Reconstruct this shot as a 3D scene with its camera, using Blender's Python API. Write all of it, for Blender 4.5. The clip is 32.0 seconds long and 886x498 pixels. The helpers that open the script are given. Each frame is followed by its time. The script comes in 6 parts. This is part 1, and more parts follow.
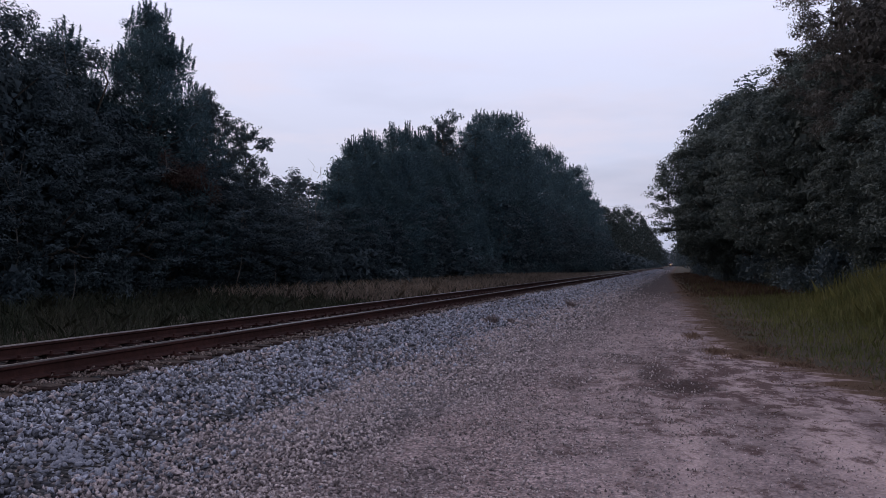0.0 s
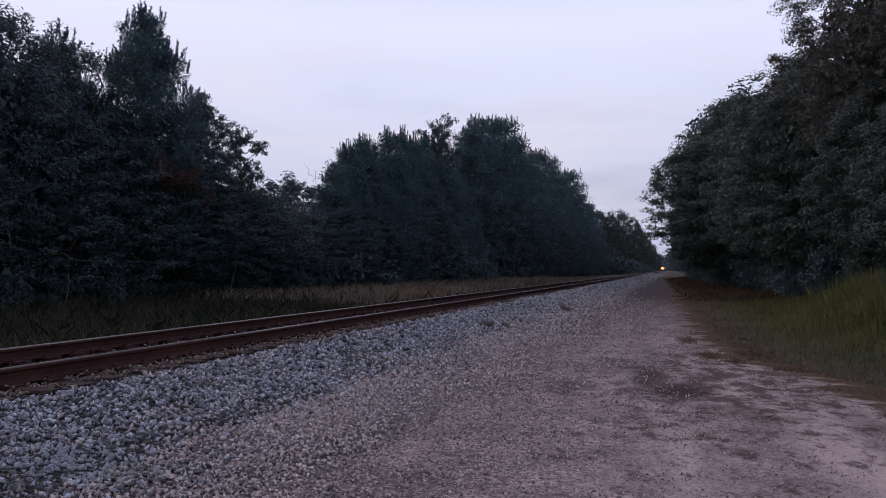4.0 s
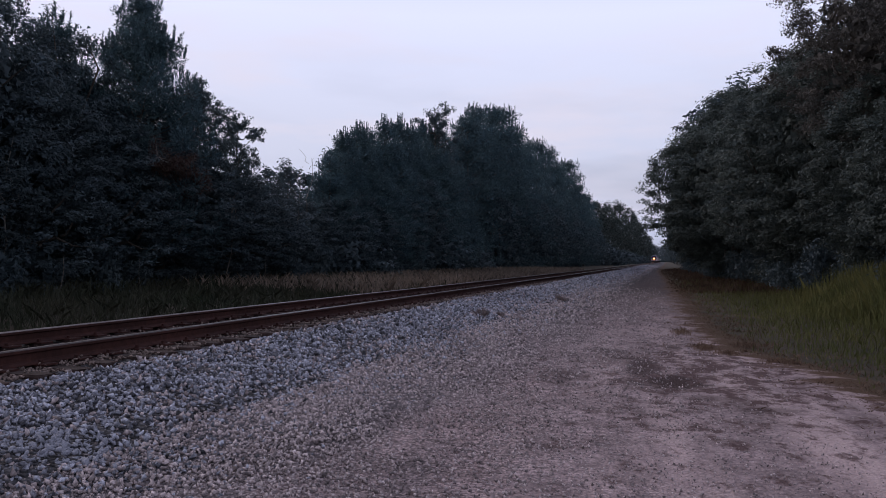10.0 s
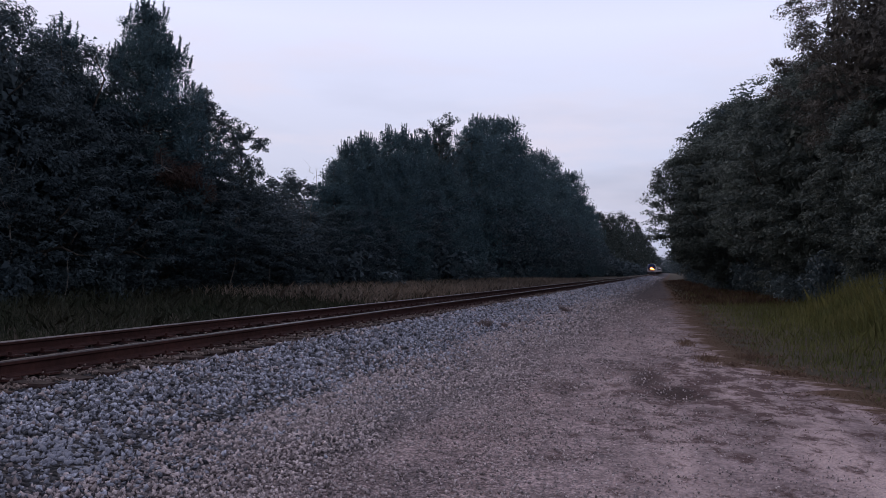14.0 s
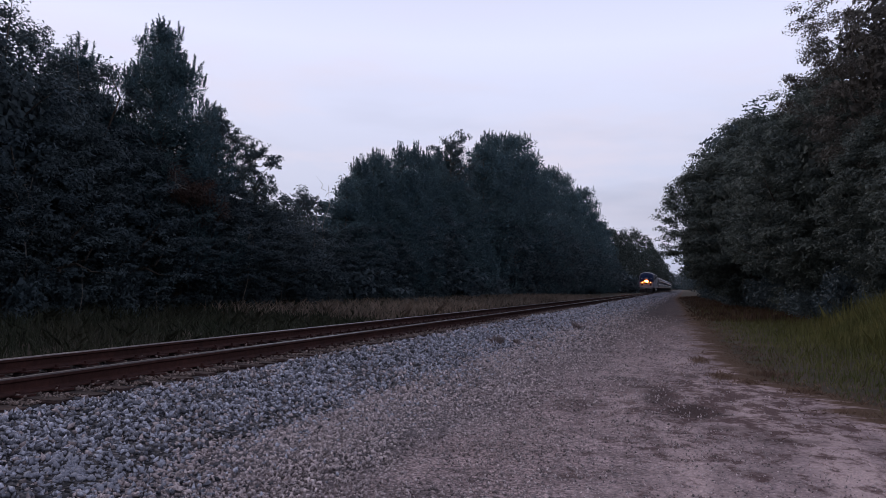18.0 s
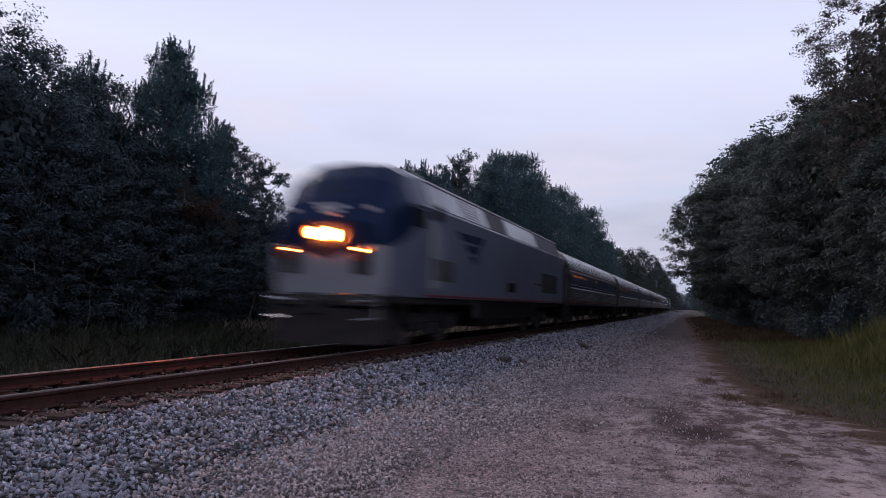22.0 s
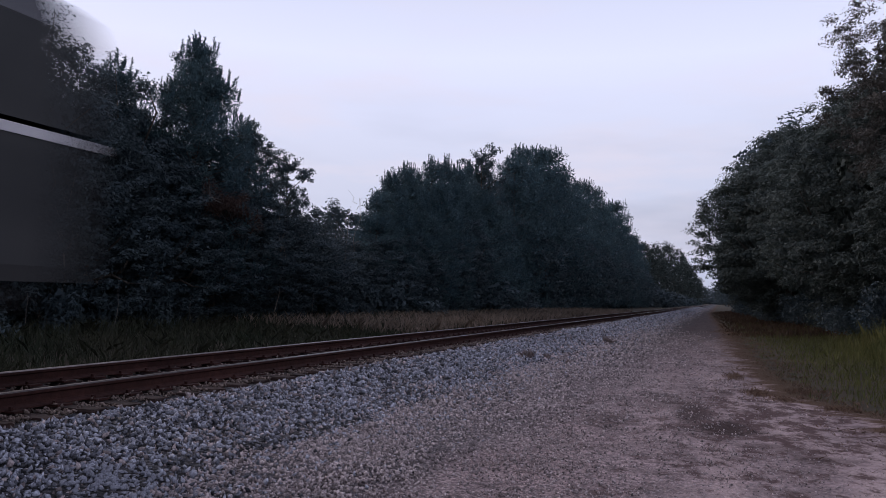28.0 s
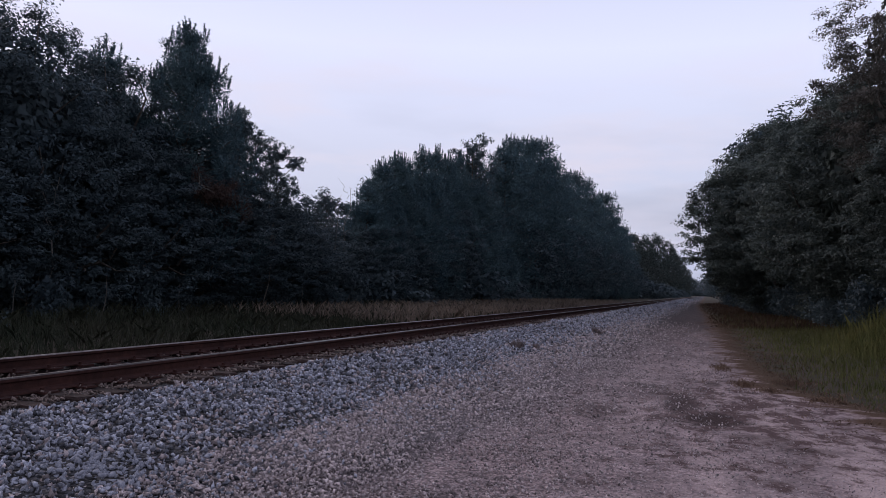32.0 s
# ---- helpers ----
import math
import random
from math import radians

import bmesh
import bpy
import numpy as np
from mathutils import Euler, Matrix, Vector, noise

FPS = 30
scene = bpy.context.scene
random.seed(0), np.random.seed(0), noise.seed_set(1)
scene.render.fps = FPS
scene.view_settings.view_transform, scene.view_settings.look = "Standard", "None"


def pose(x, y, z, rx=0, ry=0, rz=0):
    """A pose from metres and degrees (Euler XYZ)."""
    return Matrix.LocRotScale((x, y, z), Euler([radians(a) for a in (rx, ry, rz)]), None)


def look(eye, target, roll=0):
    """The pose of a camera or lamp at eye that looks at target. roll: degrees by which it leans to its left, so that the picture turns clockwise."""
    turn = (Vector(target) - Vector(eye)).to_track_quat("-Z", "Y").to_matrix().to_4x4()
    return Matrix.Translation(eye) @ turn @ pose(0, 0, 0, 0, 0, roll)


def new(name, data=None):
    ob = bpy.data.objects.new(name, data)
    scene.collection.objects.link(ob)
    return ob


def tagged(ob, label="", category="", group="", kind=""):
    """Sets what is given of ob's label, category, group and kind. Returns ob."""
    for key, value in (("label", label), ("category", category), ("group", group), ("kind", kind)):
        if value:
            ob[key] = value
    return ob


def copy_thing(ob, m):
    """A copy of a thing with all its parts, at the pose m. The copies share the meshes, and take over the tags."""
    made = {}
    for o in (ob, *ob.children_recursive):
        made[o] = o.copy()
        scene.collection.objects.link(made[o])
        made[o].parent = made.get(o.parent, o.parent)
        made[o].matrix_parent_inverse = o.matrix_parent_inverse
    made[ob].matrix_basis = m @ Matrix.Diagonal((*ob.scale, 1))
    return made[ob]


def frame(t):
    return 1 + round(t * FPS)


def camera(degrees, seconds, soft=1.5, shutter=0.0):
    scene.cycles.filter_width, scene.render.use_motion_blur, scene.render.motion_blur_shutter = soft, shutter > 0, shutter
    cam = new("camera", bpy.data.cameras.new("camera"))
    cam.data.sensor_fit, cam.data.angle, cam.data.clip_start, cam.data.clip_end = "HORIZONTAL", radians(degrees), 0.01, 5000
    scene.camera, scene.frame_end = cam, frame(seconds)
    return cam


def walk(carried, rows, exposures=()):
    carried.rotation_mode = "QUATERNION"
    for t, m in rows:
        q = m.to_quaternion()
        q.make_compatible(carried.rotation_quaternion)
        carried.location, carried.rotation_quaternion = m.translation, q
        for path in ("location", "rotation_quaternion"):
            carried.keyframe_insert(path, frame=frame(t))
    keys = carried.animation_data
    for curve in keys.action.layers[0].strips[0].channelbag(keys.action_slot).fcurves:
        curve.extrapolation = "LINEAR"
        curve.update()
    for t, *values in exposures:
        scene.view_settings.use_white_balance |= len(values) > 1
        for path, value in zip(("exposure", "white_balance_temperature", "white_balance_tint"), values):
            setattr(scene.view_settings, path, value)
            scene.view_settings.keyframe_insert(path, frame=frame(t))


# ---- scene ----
PATH = [
    (0, 91.12, -0.34, 17.01),
    (0.5, 90.99, -0.35, 17.11),
    (1, 91.09, -0.09, 17.10),
    (1.5, 90.95, -0.19, 17.04),
    (2, 90.81, -0.31, 16.98),
    (2.5, 91.49, 0.02, 16.93),
    (4.5, 91.40, -0.53, 16.57),
    (5, 91.38, -0.54, 16.58),
    (5.5, 90.92, -0.28, 16.13),
    (6, 91.11, -0.19, 15.83),
    (6.5, 90.77, -0.20, 16.19),
    (7, 90.60, -0.51, 16.31),
    (7.5, 90.59, -0.73, 16.40),
    (8, 90.43, -0.66, 16.42),
    (8.5, 90.22, -0.59, 16.53),
    (9, 90.32, -0.66, 16.28),
    (9.5, 90.30, -1.01, 16.18),
    (10, 90.60, -1.06, 16.31),
    (10.5, 90.90, -0.83, 16.57),
    (11, 91.08, -0.90, 16.71),
    (11.5, 91.20, -0.82, 16.73),
    (12, 91.28, -0.98, 16.84),
    (12.5, 91.24, -1.07, 16.65),
    (13, 91.24, -1.25, 16.50),
    (13.5, 91.37, -1.02, 16.59),
    (14, 91.37, -1.26, 16.58),
    (14.5, 91.64, -1.34, 16.51),
    (16.5, 91.96, -1.23, 17.00),
    (17, 92.31, -1.31, 17.65),
    (17.5, 92.52, -1.35, 17.65),
    (18, 92.58, -1.25, 17.47),
    (18.5, 92.59, -1.31, 17.57),
    (19, 92.69, -1.30, 17.49),
    (19.5, 92.74, -1.38, 17.62),
    (20, 92.97, -1.52, 17.63),
    (20.5, 93.12, -1.67, 17.52),
    (21, 93.32, -1.72, 17.66),
    (21.5, 93.63, -1.65, 17.81),
    (22, 93.96, -1.62, 17.96),
    (22.5, 93.53, -2.03, 17.83),
    (23, 93.46, -1.48, 17.84),
    (23.5, 93.26, -1.49, 17.95),
    (24, 92.94, -1.62, 18.13),
    (24.5, 92.89, -1.57, 18.02),
    (25, 92.89, -1.64, 18.19),
    (25.5, 92.90, -1.53, 18.26),
    (26, 93.17, -1.49, 18.73),
    (26.5, 93.60, -1.44, 19.53),
    (28.5, 93.42, -1.59, 19.74),
    (29, 92.88, -1.78, 19.52),
    (29.5, 93.25, -1.72, 19.73),
    (30, 93.26, -1.97, 18.79),
    (30.5, 93.09, -1.90, 18.76),
    (31, 93.04, -1.94, 18.85),
    (31.5, 92.87, -1.90, 19.02),
    (32, 92.78, -2.00, 18.97),
]
EYE = (0.0, 0.0, 1.55)


def at_eye(rx, ry, rz):
    return pose(EYE[0], EYE[1], EYE[2], rx, ry, rz)


cam = camera(60.0, 32.0, soft=0.6, shutter=0.85)
walk(cam, [(t, at_eye(rx, ry, rz)) for t, rx, ry, rz in PATH])

# ---- light: dusk, sun already down behind the woods beyond the track ----
world = bpy.data.worlds.new("dusk_sky")
scene.world = world
world.use_nodes = True
wn, wl = world.node_tree.nodes, world.node_tree.links
wn.clear()


def wnode(kind, **vals):
    n = wn.new(kind)
    for k, v in vals.items():
        n.inputs[k].default_value = v
    return n


sky = wn.new("ShaderNodeTexSky")
sky.sky_type, sky.sun_disc = "NISHITA", False
sky.sun_elevation, sky.sun_rotation = radians(3.0), radians(-60)
sky.air_density, sky.dust_density = 1.0, 1.5
coord = wn.new("ShaderNodeTexCoord")
sep = wn.new("ShaderNodeSeparateXYZ")
wl.new(coord.outputs["Generated"], sep.inputs[0])
ramp = wn.new("ShaderNodeValToRGB")
ramp.color_ramp.elements[0].position, ramp.color_ramp.elements[0].color = 0.0, (0.5148, 0.5728, 0.7696, 1)
ramp.color_ramp.elements[1].position, ramp.color_ramp.elements[1].color = 1.0, (0.185, 0.21, 0.33, 1)
e = ramp.color_ramp.elements.new(0.16)
e.color = (0.68, 0.71, 0.92, 1)
e = ramp.color_ramp.elements.new(0.30)
e.color = (0.8216, 0.8593, 1.129, 1)
e = ramp.color_ramp.elements.new(0.5)
e.color = (0.60, 0.63, 0.84, 1)
wl.new(sep.outputs["Z"], ramp.inputs[0])
# thin streaks of cloud low over the horizon
mapn = wnode("ShaderNodeMapping", Scale=(2.2, 2.2, 9.0))
wl.new(coord.outputs["Generated"], mapn.inputs[0])
streak = wnode("ShaderNodeTexNoise", Scale=1.6, Detail=5.0, Roughness=0.55)
wl.new(mapn.outputs[0], streak.inputs["Vector"])
srange = wnode("ShaderNodeMapRange", **{"From Min": 0.47, "From Max": 0.72, "To Min": 0.0, "To Max": 0.8})
wl.new(streak.outputs["Fac"], srange.inputs["Value"])
high = wnode("ShaderNodeMapRange", **{"From Min": 0.16, "From Max": 0.34, "To Min": 1.0, "To Max": 0.25})
wl.new(sep.outputs["Z"], high.inputs["Value"])
sfac = wn.new("ShaderNodeMath")
sfac.operation = "MULTIPLY"
wl.new(srange.outputs[0], sfac.inputs[0])
wl.new(high.outputs[0], sfac.inputs[1])
cloud = wn.new("ShaderNodeMix")
cloud.data_type = "RGBA"
cloud.inputs["B"].default_value = (0.8241, 0.7548, 0.8908, 1)
wl.new(sfac.outputs[0], cloud.inputs["Factor"])
wl.new(ramp.outputs[0], cloud.inputs["A"])
map2 = wnode("ShaderNodeMapping", Scale=(1.5, 1.5, 7.0), Location=(0.7, 0.2, 0.35))
wl.new(coord.outputs["Generated"], map2.inputs[0])
bank = wnode("ShaderNodeTexNoise", Scale=1.9, Detail=4.0, Roughness=0.5)
wl.new(map2.outputs[0], bank.inputs["Vector"])
brange = wnode("ShaderNodeMapRange", **{"From Min": 0.44, "From Max": 0.66, "To Min": 0.0, "To Max": 0.9})
wl.new(bank.outputs["Fac"], brange.inputs["Value"])
low = wnode("ShaderNodeMapRange", **{"From Min": 0.10, "From Max": 0.27, "To Min": 1.0, "To Max": 0.0})
wl.new(sep.outputs["Z"], low.inputs["Value"])
bfac = wn.new("ShaderNodeMath")
bfac.operation = "MULTIPLY"
wl.new(brange.outputs[0], bfac.inputs[0])
wl.new(low.outputs[0], bfac.inputs[1])
grey = wn.new("ShaderNodeMix")
grey.data_type = "RGBA"
grey.inputs["B"].default_value = (0.51, 0.535, 0.70, 1)
wl.new(bfac.outputs[0], grey.inputs["Factor"])
wl.new(cloud.outputs["Result"], grey.inputs["A"])
skyg = wn.new("ShaderNodeVectorMath")
skyg.operation = "SCALE"
skyg.inputs["Scale"].default_value = 0.10
wl.new(sky.outputs[0], skyg.inputs[0])
both = wn.new("ShaderNodeMix")
both.data_type = "RGBA"
both.inputs["Factor"].default_value = 0.90
wl.new(skyg.outputs[0], both.inputs["A"])
wl.new(grey.outputs["Result"], both.inputs["B"])
bg = wnode("ShaderNodeBackground", Strength=1.04)
wl.new(both.outputs["Result"], bg.inputs["Color"])
wl.new(bg.outputs[0], wn.new("ShaderNodeOutputWorld").inputs[0])

sun = new("sun", bpy.data.lights.new("sun", "SUN"))
sun.data.energy, sun.data.angle, sun.data.color = 1.1, radians(40), (1.0, 0.86, 0.84)
sun.matrix_world = look((-40, 16, 25), (0, 0, 0))

# ---- materials ----


def mat(name, c1, c2, scale=3.0, rough=0.8, metal=0.0, bump=0.0, bump_scale=None, island=0.0, spec=0.3, wide=0.25, per_object=False):
    """A painted or natural surface: two colours mixed by fine noise, shaded by a broad one."""
    m = bpy.data.materials.new(name)
    m.use_nodes = True
    n, l = m.node_tree.nodes, m.node_tree.links
    p = n["Principled BSDF"]
    p.inputs["Roughness"].default_value, p.inputs["Metallic"].default_value = rough, metal
    p.inputs["Specular IOR Level"].default_value = spec
    tc = n.new("ShaderNodeTexCoord")
    fine, broad = n.new("ShaderNodeTexNoise"), n.new("ShaderNodeTexNoise")
    for x, s in ((fine, scale), (broad, scale * 0.11)):
        l.new(tc.outputs["Object"], x.inputs["Vector"])
        x.inputs["Scale"].default_value, x.inputs["Detail"].default_value = s, 5.0
    mix = n.new("ShaderNodeMix")
    mix.data_type = "RGBA"
    mix.inputs["A"].default_value, mix.inputs["B"].default_value = (*c1, 1), (*c2, 1)
    r = n.new("ShaderNodeMapRange")
    r.inputs["From Min"].default_value, r.inputs["From Max"].default_value = 0.35, 0.65
    l.new(fine.outputs["Fac"], r.inputs["Value"])
    l.new(r.outputs[0], mix.inputs["Factor"])
    val = n.new("ShaderNodeMapRange")
    val.inputs["From Min"].default_value, val.inputs["From Max"].default_value = 0.3, 0.7
    val.inputs["To Min"].default_value, val.inputs["To Max"].default_value = 1 - wide, 1 + wide
    l.new(broad.outputs["Fac"], val.inputs["Value"])
    hsv = n.new("ShaderNodeHueSaturation")
    l.new(mix.outputs["Result"], hsv.inputs["Color"])
    top = val.outputs[0]
    if island:
        src = n.new("ShaderNodeObjectInfo").outputs["Random"] if per_object else n.new("ShaderNodeNewGeometry").outputs["Random Per Island"]
        a = n.new("ShaderNodeMapRange")
        a.inputs["To Min"].default_value, a.inputs["To Max"].default_value = 1 - island, 1 + island
        l.new(src, a.inputs["Value"])
        mul = n.new("ShaderNodeMath")
        mul.operation = "MULTIPLY"
        l.new(top, mul.inputs[0])
        l.new(a.outputs[0], mul.inputs[1])
        top = mul.outputs[0]
    l.new(top, hsv.inputs["Value"])
    l.new(hsv.outputs[0], p.inputs["Base Color"])
    if bump:
        b = n.new("ShaderNodeBump")
        b.inputs["Strength"].default_value, b.inputs["Distance"].default_value = bump, 0.02
        g = n.new("ShaderNodeTexNoise")
        g.inputs["Scale"].default_value, g.inputs["Detail"].default_value = bump_scale or scale * 3, 6.0
        l.new(tc.outputs["Object"], g.inputs["Vector"])
        l.new(g.outputs["Fac"], b.inputs["Height"])
        l.new(b.outputs[0], p.inputs["Normal"])
    return m


def glow(name, colour, strength):
    m = bpy.data.materials.new(name)
    m.use_nodes = True
    p = m.node_tree.nodes["Principled BSDF"]
    p.inputs["Base Color"].default_value = (0.8, 0.8, 0.8, 1)
    p.inputs["Emission Color"].default_value = (*colour, 1)
    p.inputs["Emission Strength"].default_value = strength
    return m


def pane_glass(name, tint, clear):
    """Tinted window glass: part clear, part mirror."""
    m = bpy.data.materials.new(name)
    m.use_nodes = True
    n, l = m.node_tree.nodes, m.node_tree.links
    n.remove(n["Principled BSDF"])
    tr, gl, mx, fr = n.new("ShaderNodeBsdfTransparent"), n.new("ShaderNodeBsdfGlossy"), n.new("ShaderNodeMixShader"), n.new("ShaderNodeFresnel")
    tr.inputs[0].default_value = (*[c * clear for c in tint], 1)
    gl.inputs["Roughness"].default_value = 0.03
    gl.inputs[0].default_value = (0.9, 0.93, 1.0, 1)
    fr.inputs[0].default_value = 1.6
    l.new(fr.outputs[0], mx.inputs[0])
    l.new(tr.outputs[0], mx.inputs[1])
    l.new(gl.outputs[0], mx.inputs[2])
    film, add = n.new("ShaderNodeBsdfDiffuse"), n.new("ShaderNodeMixShader")
    film.inputs[0].default_value = (0.082, 0.085, 0.125, 1)
    add.inputs[0].default_value = 0.36
    l.new(mx.outputs[0], add.inputs[1])
    l.new(film.outputs[0], add.inputs[2])
    l.new(add.outputs[0], n["Material Output"].inputs[0])
    return m


def pebbled(m, scale, lo, hi, depth, fade=None):
    """Turn a surface into packed pebbles: cells of their own shade, with sunk joints."""
    n, l = m.node_tree.nodes, m.node_tree.links
    p = n["Principled BSDF"]
    base = p.inputs["Base Color"].links[0].from_socket
    tc = n.new("ShaderNodeTexCoord")
    wob = n.new("ShaderNodeTexNoise")
    wob.inputs["Scale"].default_value = scale * 0.7
    l.new(tc.outputs["Object"], wob.inputs["Vector"])
    add = n.new("ShaderNodeVectorMath")
    add.operation = "MULTIPLY_ADD"
    add.inputs[1].default_value = (0.5 / scale,) * 3
    l.new(wob.outputs["Color"], add.inputs[0])
    l.new(tc.outputs["Object"], add.inputs[2])
    vo = n.new("ShaderNodeTexVoronoi")
    vo.inputs["Scale"].default_value = scale
    l.new(add.outputs[0], vo.inputs["Vector"])
    sh = n.new("ShaderNodeSeparateColor")
    l.new(vo.outputs["Color"], sh.inputs[0])
    r = n.new("ShaderNodeMapRange")
    r.inputs["To Min"].default_value, r.inputs["To Max"].default_value = lo, hi
    l.new(sh.outputs[0], r.inputs["Value"])
    joint = n.new("ShaderNodeMapRange")
    joint.inputs["From Min"].default_value, joint.inputs["From Max"].default_value = 0.45, 0.75
    joint.inputs["To Min"].default_value, joint.inputs["To Max"].default_value = 1.0, 0.5
    l.new(vo.outputs["Distance"], joint.inputs["Value"])
    mul = n.new("ShaderNodeMath")
    mul.operation = "MULTIPLY"
    l.new(r.outputs[0], mul.inputs[0])
    l.new(joint.outputs[0], mul.inputs[1])
    amount = mul.outputs[0]
    if fade:
        sx = n.new("ShaderNodeSeparateXYZ")
        l.new(tc.outputs["Object"], sx.inputs[0])
        wide = n.new("ShaderNodeTexNoise")
        wide.inputs["Scale"].default_value = 0.8
        l.new(tc.outputs["Object"], wide.inputs["Vector"])
        off = n.new("ShaderNodeMath")
        off.operation = "MULTIPLY_ADD"
        off.inputs[1].default_value = 3.0
        l.new(wide.outputs["Fac"], off.inputs[0])
        l.new(sx.outputs["X"], off.inputs[2])
        k = n.new("ShaderNodeMapRange")
        k.inputs["From Min"].default_value, k.inputs["From Max"].default_value = fade[0] + 1.5, fade[1] + 1.5
        k.inputs["To Min"].default_value, k.inputs["To Max"].default_value = 1.0, 0.22
        l.new(off.outputs[0], k.inputs["Value"])
        blend = n.new("ShaderNodeMix")
        blend.inputs["A"].default_value = 1.0
        l.new(k.outputs[0], blend.inputs["Factor"])
        l.new(mul.outputs[0], blend.inputs["B"])
        amount = blend.outputs["Result"]
    sc = n.new("ShaderNodeVectorMath")
    sc.operation = "SCALE"
    l.new(base, sc.inputs[0])
    l.new(amount, sc.inputs["Scale"])
    l.new(sc.outputs[0], p.inputs["Base Color"])
    bp = n.new("ShaderNodeBump")
    bp.invert = True
    bp.inputs["Strength"].default_value, bp.inputs["Distance"].default_value = 1.0, depth
    l.new(vo.outputs["Distance"], bp.inputs["Height"])
    l.new(bp.outputs[0], p.inputs["Normal"])
    return m


def leafy(name, c1, c2, island=0.35, scale=0.5):
    m = mat(name, c1, c2, scale=scale, rough=0.65, island=island, spec=0.25, wide=0.3)
    n, l = m.node_tree.nodes, m.node_tree.links
    p = n["Principled BSDF"]
    t, a = n.new("ShaderNodeBsdfTranslucent"), n.new("ShaderNodeMixShader")
    l.new(p.inputs["Base Color"].links[0].from_socket, t.inputs[0])
    a.inputs[0].default_value = 0.28
    l.new(p.outputs[0], a.inputs[1])
    l.new(t.outputs[0], a.inputs[2])
    l.new(a.outputs[0], n["Material Output"].inputs[0])
    return m


M_SOIL = mat("grassy_soil", (0.036, 0.032, 0.019), (0.065, 0.047, 0.030), 2.2, 0.95, bump=0.8, bump_scale=40)
# the bed's colour is darkened so that gaps between stones look shaded
M_BALLAST_BED = pebbled(mat("ballast_bed", (0.050, 0.047, 0.052), (0.105, 0.10, 0.108), 22, 0.9), 24.0, 0.25, 1.6, 0.06)
M_BALLAST = mat("ballast_granite", (0.120, 0.121, 0.143), (0.39, 0.394, 0.455), 34, 0.7, bump=0.3, island=0.88, wide=0.1)
M_BROWN_STONE = mat("rusty_stone", (0.12, 0.085, 0.072), (0.27, 0.21, 0.185), 30, 0.9, bump=0.3, island=0.45, wide=0.1)
M_ROAD_STONE = mat("road_gravel_stone", (0.20, 0.163, 0.163), (0.50, 0.42, 0.415), 30, 0.9, island=0.6, wide=0.1)
M_TIE = mat("creosoted_timber", (0.020, 0.011, 0.010), (0.044, 0.025, 0.021), 9, 0.9, bump=0.6, island=0.3, per_object=True)
M_RAIL = mat("rusty_rail_steel", (0.036, 0.013, 0.011), (0.058, 0.022, 0.017), 14, 0.9, metal=0.0, bump=0.2)
M_RAILTOP = mat("worn_rail_head", (0.040, 0.026, 0.023), (0.062, 0.042, 0.038), 20, 0.28, spec=0.5)
M_RAILBAND = mat("polished_running_band", (0.18, 0.157, 0.153), (0.245, 0.213, 0.208), 20, 0.42, metal=0.8)
M_BARK = mat("grey_bark", (0.05, 0.042, 0.035), (0.12, 0.105, 0.09), 6, 0.95, bump=0.7)
M_DEADWOOD = mat("bleached_dead_wood", (0.13, 0.12, 0.11), (0.22, 0.20, 0.185), 8, 0.9)
M_PINE = leafy("pine_needles", (0.050, 0.092, 0.113), (0.082, 0.130, 0.140))
M_DEAD_NEEDLES = leafy("dead_brown_needles", (0.060, 0.038, 0.033), (0.090, 0.055, 0.045))
M_LEAF = leafy("dark_broad_leaves", (0.047, 0.071, 0.085), (0.072, 0.097, 0.105), island=0.22)
# far trees' own leaf tone, picked for how distance haze greys them
M_LEAF_FAR = leafy("far_tree_leaves", (0.033, 0.047, 0.045), (0.050, 0.066, 0.058), island=0.2)
M_LEAF_R = leafy("oak_leaves", (0.058, 0.077, 0.074), (0.096, 0.116, 0.102), island=0.28)
M_LEAF_RUST = leafy("browning_oak_leaves", (0.070, 0.069, 0.064), (0.100, 0.090, 0.078))
M_GRASS = leafy("green_grass", (0.080, 0.090, 0.029), (0.140, 0.134, 0.050), scale=0.5, island=0.25)
# brown verge grass with the far trees' shade worked into its colour
M_GRASS_VERGE = leafy("shaded_verge_grass", (0.056, 0.035, 0.022), (0.098, 0.058, 0.037), scale=0.4)
M_GRASS_DARK = leafy("rank_grass", (0.029, 0.037, 0.021), (0.054, 0.052, 0.034), scale=0.4)
M_STRAW = leafy("dry_grass", (0.13, 0.086, 0.062), (0.20, 0.135, 0.098), scale=1.0)
M_WEED = leafy("dry_weed", (0.20, 0.155, 0.15), (0.30, 0.235, 0.225), scale=1.0)
M_BAGGAGE = mat("grimy_baggage_car_steel", (0.045, 0.048, 0.05), (0.075, 0.076, 0.076), 1.5, 0.6, metal=0.3, wide=0.2)
M_STRAW_GREY = leafy("bleached_grass", (0.17, 0.132, 0.104), (0.25, 0.195, 0.155), scale=0.6)
M_STEEL = mat("stainless_steel", (0.47, 0.47, 0.50), (0.57, 0.57, 0.60), 1.2, 0.16, metal=1.0, wide=0.12)
M_STEEL_SIDE = mat("weathered_ribbed_steel", (0.39, 0.38, 0.39), (0.49, 0.48, 0.485), 1.2, 0.2, metal=0.86, wide=0.15)
M_STEEL_DULL = mat("dirty_stainless_steel", (0.14, 0.137, 0.14), (0.20, 0.195, 0.195), 1.5, 0.25, metal=0.95, wide=0.2)
